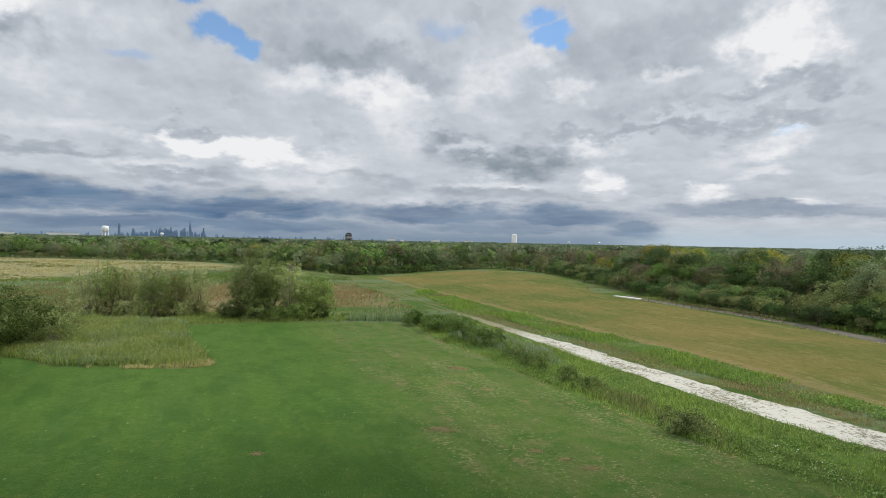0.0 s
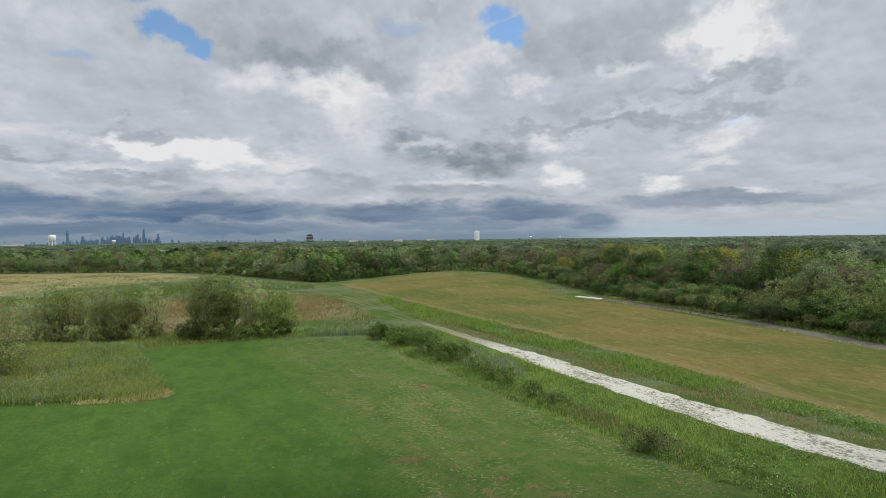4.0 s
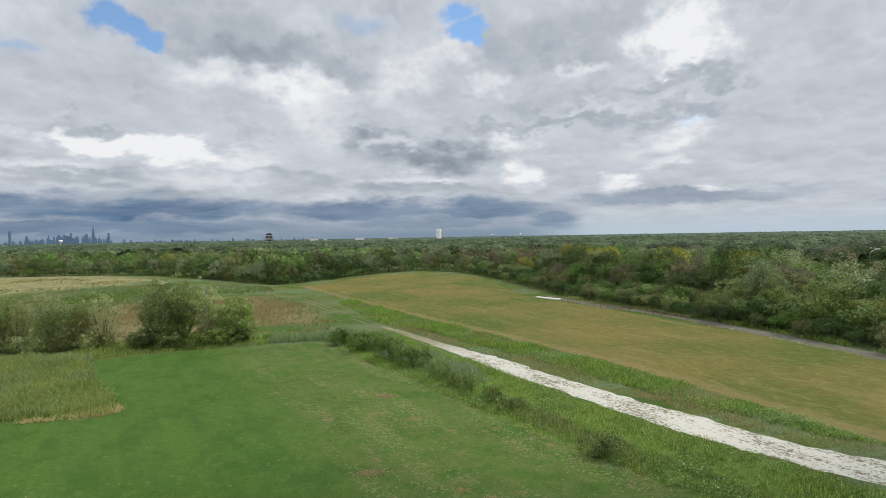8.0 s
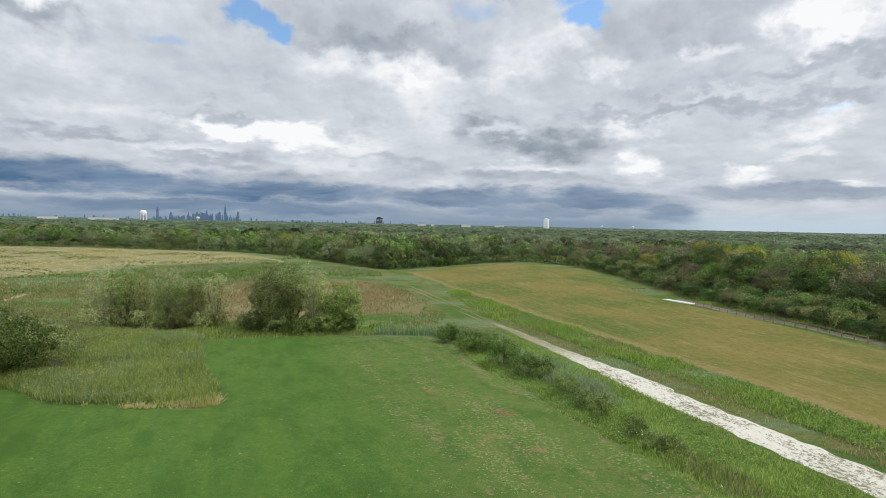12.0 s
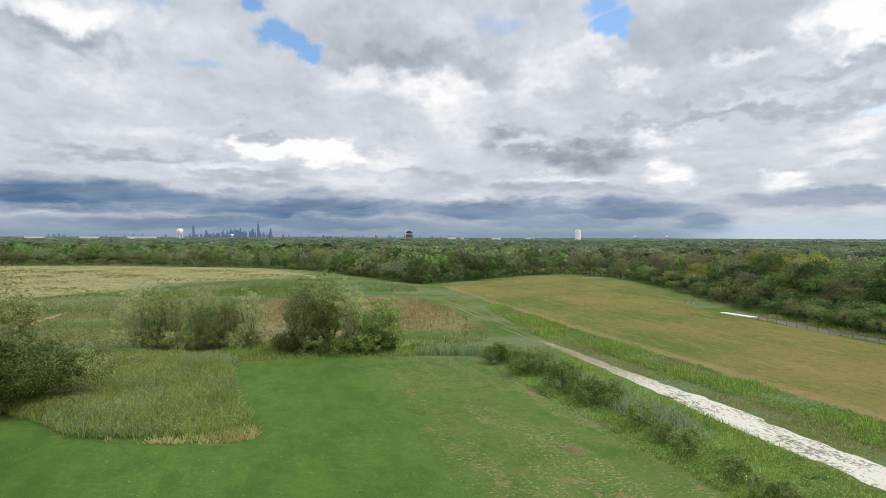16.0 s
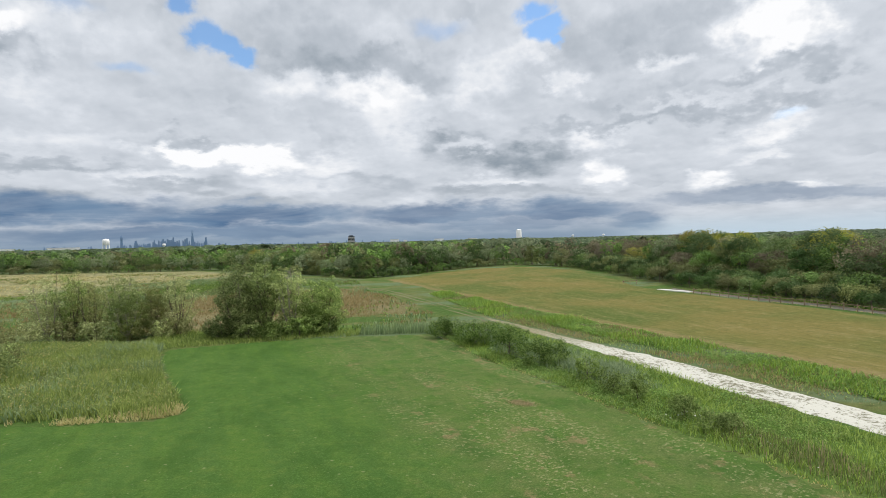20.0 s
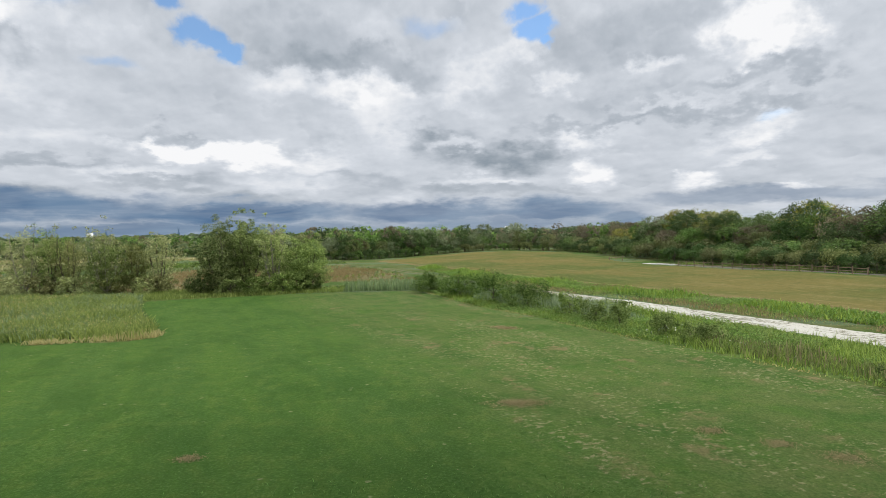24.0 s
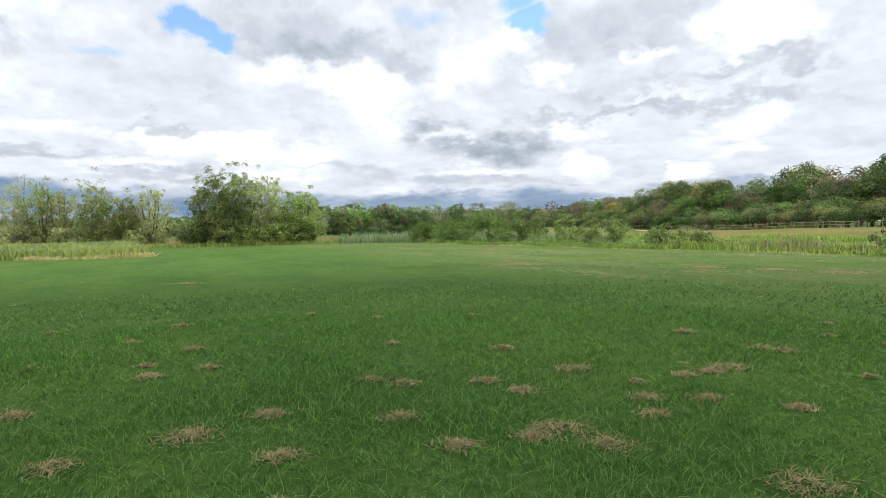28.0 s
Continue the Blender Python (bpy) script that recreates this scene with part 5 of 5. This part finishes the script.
    p, k = patchy(green(scatter(rough, 1.0, rng)), 0.045, 0.16, rng, 6.1)
    weeds("hollow_weeds", p, 0.7 * k, WEED, "green weeds in patches of the hollow", 20, 0.28, 8)
    p, k = patchy(green(scatter(rough, 1.6, rng)), 0.04, 0.12, rng, 9.4)
    grasses("hollow_reeds", p, 0.9 * k, 0.11, REED_PALE, "blue-green marsh grass in the hollow", 22, 1.0)
    p, k = patchy(scatter([(-300, 140), (-150, 132), (-122, 172), (-118, 202), (-94, 227), (-100, 262), (-200, 296), (-300, 290)], 0.7, rng), 0.03, -0.1, rng, 1.1)
    grasses("meadow_grass", p, 0.45 * k, 0.16, STRAW, "dry straw grass of the meadow", 23, 1.6)
    p, k = patchy(scatter([(-300, 140), (-150, 132), (-122, 172), (-118, 202), (-94, 227), (-100, 262), (-200, 296), (-300, 290)], 0.3, rng), 0.05, 0.12, rng, 4.8)
    weeds("meadow_weeds", p, 0.6 * k, LEAF_OLIVE, "olive weeds standing in the dry meadow", 24, 0.4, 6)
    p, k = patchy(scatter(BROWN, 6.0, rng), 0.08, -0.2, rng, 4.2)
    grasses("rough_russet", p, 0.55 * k, 0.06, RUSSET, "russet tall grass gone to seed", 10, 1.0)


tall_growth()


# ---- the near turf: blades and straw heaps ----
HEAPS = [(-2.05, 22.89), (-1.77, 21.35), (-1.66, 21.81), (-2.36, 20.73), (-3.45, 20.74), (-4.23, 22.54), (-5.46, 20.98), (-7.13, 21.54), (0.56, 23.76), (-0.32, 22.83), (-1.11, 21.76), (-3.07, 22.43), (-1.38, 20.04), (-2.69, 23.99), (-6.62, 22.78), (-2.67, 21.04), (-3.9, 22.36)]
def turf():
    rng = np.random.default_rng(31)
    eye = np.array([-3.6, 16.8])
    for near, far, dens, tall, wide in ((2.6, 6, 1300, 0.08, 0.004), (6, 11, 420, 0.08, 0.0065), (11, 18, 120, 0.08, 0.012)):
        area = 0.5 * 1.44 * (far * far - near * near)
        n = int(area * dens)
        d = np.sqrt(rng.uniform(near * near, far * far, n))
        a = rng.uniform(-0.72, 0.72, n)
        keep = rng.random(n) > step(d, 12, 18)
        d, a = d[keep], a[keep]
        p = eye + np.stack([d * np.sin(a), d * np.cos(a)], 1)
        clump = np.array([noise.noise((x * 0.9, y * 0.9, 0.3)) for x, y in p])
        V, F = blades(p, tall * (1 + 0.45 * clump), wide, rng, 2.2)
        V[:, 2] += 0.02
        tagged(new("lawn_grass", np_mesh("lawn_grass", V, F, BLADE)), "short green lawn grass blades", "grass", kind="stuff")
    c = [(x, y, 0.055 if k % 3 else 0.085) for k, (x, y) in enumerate(HEAPS)]
    for k in range(30):
        d, a = math.sqrt(rng.uniform(10, 120)), rng.uniform(-0.7, 0.7)
        c.append((eye[0] + d * math.sin(a), eye[1] + d * math.cos(a), rng.uniform(0.025, 0.06)))
    c += [(0.45, 40.3, 0.34), (-0.1, 40.4, 0.3), (-11.5, 35.2, 0.15), (1.5, 60.2, 0.3), (2.2, 59.6, 0.3), (6.3, 36.5, 0.2), (9.3, 34.0, 0.25), (8.0, 35.2, 0.2)]
    V, F = [], []
    for x, y, r in c:
        n = int(60 + 2200 * r)
        q = np.array([x, y]) + rng.normal(size=(n, 2)) * r * np.array([1.5, 1.1])
        a = rng.uniform(0, 6.28, n)
        L = rng.uniform(0.015, 0.05, n)
        w = 0.002 + 0.00025 * (y - eye[1])
        z = height(q[:, 0], q[:, 1]) + 0.055 + 0.035 * np.exp(-((q - [x, y]) ** 2).sum(1) / (r * r)) * rng.random(n)
        t = np.stack([np.cos(a) * L, np.sin(a) * L, rng.normal(0, 0.012, n)], 1)
        b = np.stack([-np.sin(a) * w, np.cos(a) * w, np.zeros(n)], 1)
        o = np.concatenate([q, z[:, None]], 1)
        V.append(np.stack([o - t - b, o + t - b, o + t + b, o - t + b], 1).reshape(-1, 3))
    V = np.concatenate(V)
    V[:, 2] -= 0.012
    tagged(new("straw_heaps", np_mesh("straw_heaps", V, np.arange(len(V)).reshape(-1, 4), CLIPPING)), "small heaps of dry straw clippings on the lawn", "straw", kind="stuff")


turf()

# ---- fence, slab and distance ----
def fence():
    P = [(58.3, 95.5), (56.4, 106), (52.3, 121.5), (48.2, 134.5)]
    n = 18
    p = line_at(P, n)
    f = thing("fence", (p[0, 0], p[0, 1], float(height(*p[0]))), "weathered wooden post and rail fence beside the lane", "fence")
    o = np.array([p[0, 0], p[0, 1], float(height(*p[0]))])
    g = np.stack([p[:, 0], p[:, 1], height(p[:, 0], p[:, 1])], 1) - o
    rng = np.random.default_rng(5)
    V, F = tube([(0, 0, -0.3), (0, 0, 0.3), (0, 0, 1.12), (0, 0, 1.18)], [0.085, 0.085, 0.08, 0.05], 8)
    post = np_mesh("post", V, F, WOOD, True)
    for q in g:
        ob = part("post", post, f)
        ob.location, ob.rotation_euler = q, (rng.normal() * 0.02, rng.normal() * 0.02, rng.uniform(0, 6))
    for a, b in zip(g[:-1], g[1:]):
        for z in (0.5, 0.95):
            mid = (a + b) / 2 + np.array([0, 0, z + rng.normal() * 0.015 - 0.02])
            part("rail", np_mesh("rail", *tube([a + [0, 0, z], mid, b + [0, 0, z]], [0.045, 0.05, 0.045], 6), WOOD, True), f)


def slab():
    a, b = np.array([46.8, 147.4]), np.array([50.8, 140.2])
    u = (b - a) / np.linalg.norm(b - a)
    m = (a + b) / 2
    t = thing("slab", (m[0] - 2.0, m[1] - 3.0, float(height(*m))), "long pale concrete slab lying in the grass", "slab", turn=math.degrees(math.atan2(u[1], u[0])))
    n = 4
    L = float(np.linalg.norm(b - a)) / n
    for i in range(n):
        ob = part("panel", np_mesh("panel", *box(0.01, -0.75, -0.1, L - 0.02, 0.75, 0.16), CONCRETE), t)
        ob.location = ((i - n / 2) * L, 0, 0)


def barrier():
    x, y = 42.8, 158.5
    t = thing("barrier", (x, y, float(height(x, y))), "low weathered wooden pole barrier at the field's edge", "barrier", turn=-35)
    for o in (-1.6, 0.0, 1.6):
        ob = part("post", np_mesh("post", *tube([(0, 0, -0.2), (0, 0, 0.9), (0, 0, 0.95)], [0.09, 0.08, 0.05], 8), WOOD, True), t)
        ob.location = (o, 0, 0)
    part("rail", np_mesh("rail", *tube([(-2.0, 0, 0.55), (0, 0, 0.75), (2.0, 0, 0.95)], [0.07, 0.07, 0.07], 6), WOOD, True), t)


fence(), slab(), barrier()


def far_at(az, dist):
    a = radians(az)
    return dist * math.sin(a), dist * math.cos(a)


def tapered(w, d, h, steps):
    """A tower with setbacks."""
    return join([box(-w * k / 2, -d * k / 2, z0 * h, w * k / 2, d * k / 2, z1 * h) for k, z0, z1 in steps])


def skyline():
    rng = np.random.default_rng(7)
    D = 4300.0
    G = "towers of the distant city"

    def block(az, el, wide, steps, mast=0.0):
        x, y = far_at(az, D)
        h = D * math.tan(radians(el)) + 17
        t = thing("tower", (x, y, 0), "distant city skyscraper with haze put into its blue colour", "skyscraper", G, -az)
        w = D * radians(wide)
        part("body", np_mesh("body", *tapered(w, w, h, steps), HAZE_BLUE), t)
        if mast:
            for o in (-0.2, 0.2):
                part("mast", np_mesh("mast", *tube([(o * w, 0, h - 1), (o * w, 0, h + D * radians(mast))], [1.6, 0.8], 5), HAZE_BLUE), t)

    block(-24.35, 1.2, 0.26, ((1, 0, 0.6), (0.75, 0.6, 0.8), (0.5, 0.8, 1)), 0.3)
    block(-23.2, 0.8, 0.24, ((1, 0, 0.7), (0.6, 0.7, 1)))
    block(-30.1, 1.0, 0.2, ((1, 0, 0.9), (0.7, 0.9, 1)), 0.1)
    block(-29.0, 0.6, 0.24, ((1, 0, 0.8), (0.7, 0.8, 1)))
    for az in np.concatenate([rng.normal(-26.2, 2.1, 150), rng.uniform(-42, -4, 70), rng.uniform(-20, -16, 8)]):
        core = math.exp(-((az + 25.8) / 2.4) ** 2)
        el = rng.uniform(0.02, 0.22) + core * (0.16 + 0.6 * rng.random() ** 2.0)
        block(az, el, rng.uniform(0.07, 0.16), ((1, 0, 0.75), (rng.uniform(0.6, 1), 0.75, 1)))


def far_buildings():
    # standpipe: a plain tall white cylinder with a domed cap
    x, y = far_at(7.25, 1500)
    t = thing("water_tower", (x, y, 0), "tall white cylindrical water standpipe above the trees", "water tower")
    part("tank", np_mesh("tank", *tube([(0, 0, 0), (0, 0, 36), (0, 0, 36.6)], [7.0, 7.0, 6.8], 28), WHITE, True), t)
    part("cap", np_mesh("cap", *tube([(0, 0, 36.5), (0, 0, 37.4), (0, 0, 37.9)], [6.9, 4.6, 0.2], 28), WHITE, True), t)
    # tank on legs
    x, y = far_at(-31.15, 1560)
    t = thing("water_tower", (x, y, 0), "white water tank on legs above the trees", "water tower")
    part("tank", np_mesh("tank", *tube([(0, 0, 21), (0, 0, 21.5), (0, 0, 23), (0, 0, 31), (0, 0, 35), (0, 0, 36.2), (0, 0, 36.6)], [0.5, 5.5, 7.2, 7.6, 6.6, 4, 0.2], 24), WHITE, True), t)
    for k in range(6):
        a = k * math.pi / 3
        part("leg", np_mesh("leg", *tube([(7.6 * math.cos(a), 7.6 * math.sin(a), 0), (7.2 * math.cos(a), 7.2 * math.sin(a), 27)], [1.0, 0.9], 8), WHITE, True), t)
    part("riser", np_mesh("riser", *tube([(0, 0, 0), (0, 0, 25)], [1.6, 1.6], 12), WHITE, True), t)
    # dark slab block
    x, y = far_at(-9.6, 1700)
    t = thing("office_block", (x, y, 0), "dark glass office block above the trees", "building", turn=9.6)
    part("body", np_mesh("body", *box(-9.5, -8, 0, 9.5, 8, 32), DARK_BLOCK), t)
    part("penthouse", np_mesh("penthouse", *box(-6, -5, 32, 6, 5, 35), DARK_BLOCK), t)
    for k in range(7):
        part("floor_band", np_mesh("floor_band", *box(-9.6, -8.1, 4 * k + 4, 9.6, 8.1, 4 * k + 5), CONCRETE), t)
    # long white sheds
    for az, dist, w, top in ((-34.2, 1500, 60, 17.5), (-38.2, 1600, 40, 17.4), (-5.3, 1500, 22, 19), (-4.2, 1520, 9, 17), (-0.8, 1500, 24, 18.2), (2.6, 1600, 26, 18), (-42, 1700, 40, 17.5)):
        x, y = far_at(az, dist)
        t = thing("warehouse", (x, y, 0), "long low white warehouse among the trees", "building", "warehouses", -az)
        part("wall", np_mesh("wall", *box(-w / 2, -10, 0, w / 2, 10, top - 1), WHITE), t)
        part("roof", np_mesh("roof", *box(-w / 2 - 0.5, -10.5, top - 1, w / 2 + 0.5, 10.5, top), CONCRETE), t)
    for az, dist in ((-26.7, 2500), (12.7, 3300), (15.6, 3300)):
        x, y = far_at(az, dist)
        t = thing("water_tower", (x, y, 0), "small white water tank far off", "water tower")
        part("tank", np_mesh("tank", *tube([(0, 0, 18), (0, 0, 20), (0, 0, 24), (0, 0, 27), (0, 0, 28.5)], [2, 6, 7.5, 5.5, 0.3], 18), WHITE, True), t)
        part("column", np_mesh("column", *tube([(0, 0, 0), (0, 0, 19)], [2.2, 2.0], 12), WHITE, True), t)


skyline(), far_buildings()


def street_lamp():
    x, y = 112.0, 111.5
    z = float(height(x, y))
    t = thing("street_lamp", (x, y, z), "street lamp on a pale pole above the trees", "street lamp")
    part("pole", np_mesh("pole", *tube([(0, 0, -0.2), (0, 0, 6), (0, 0, 11.2)], [0.14, 0.11, 0.09], 10), STEEL, True), t)
    part("arm", np_mesh("arm", *tube([(0, 0, 11.1), (0.7, 0, 11.7), (1.7, 0, 12.1)], [0.07, 0.06, 0.05], 8), WHITE, True), t)
    part("lamp_head", np_mesh("lamp_head", *join([box(1.5, -0.22, 12.02, 2.5, 0.22, 12.2), box(1.6, -0.17, 11.94, 2.4, 0.17, 12.02)]), WHITE), t)


street_lamp()
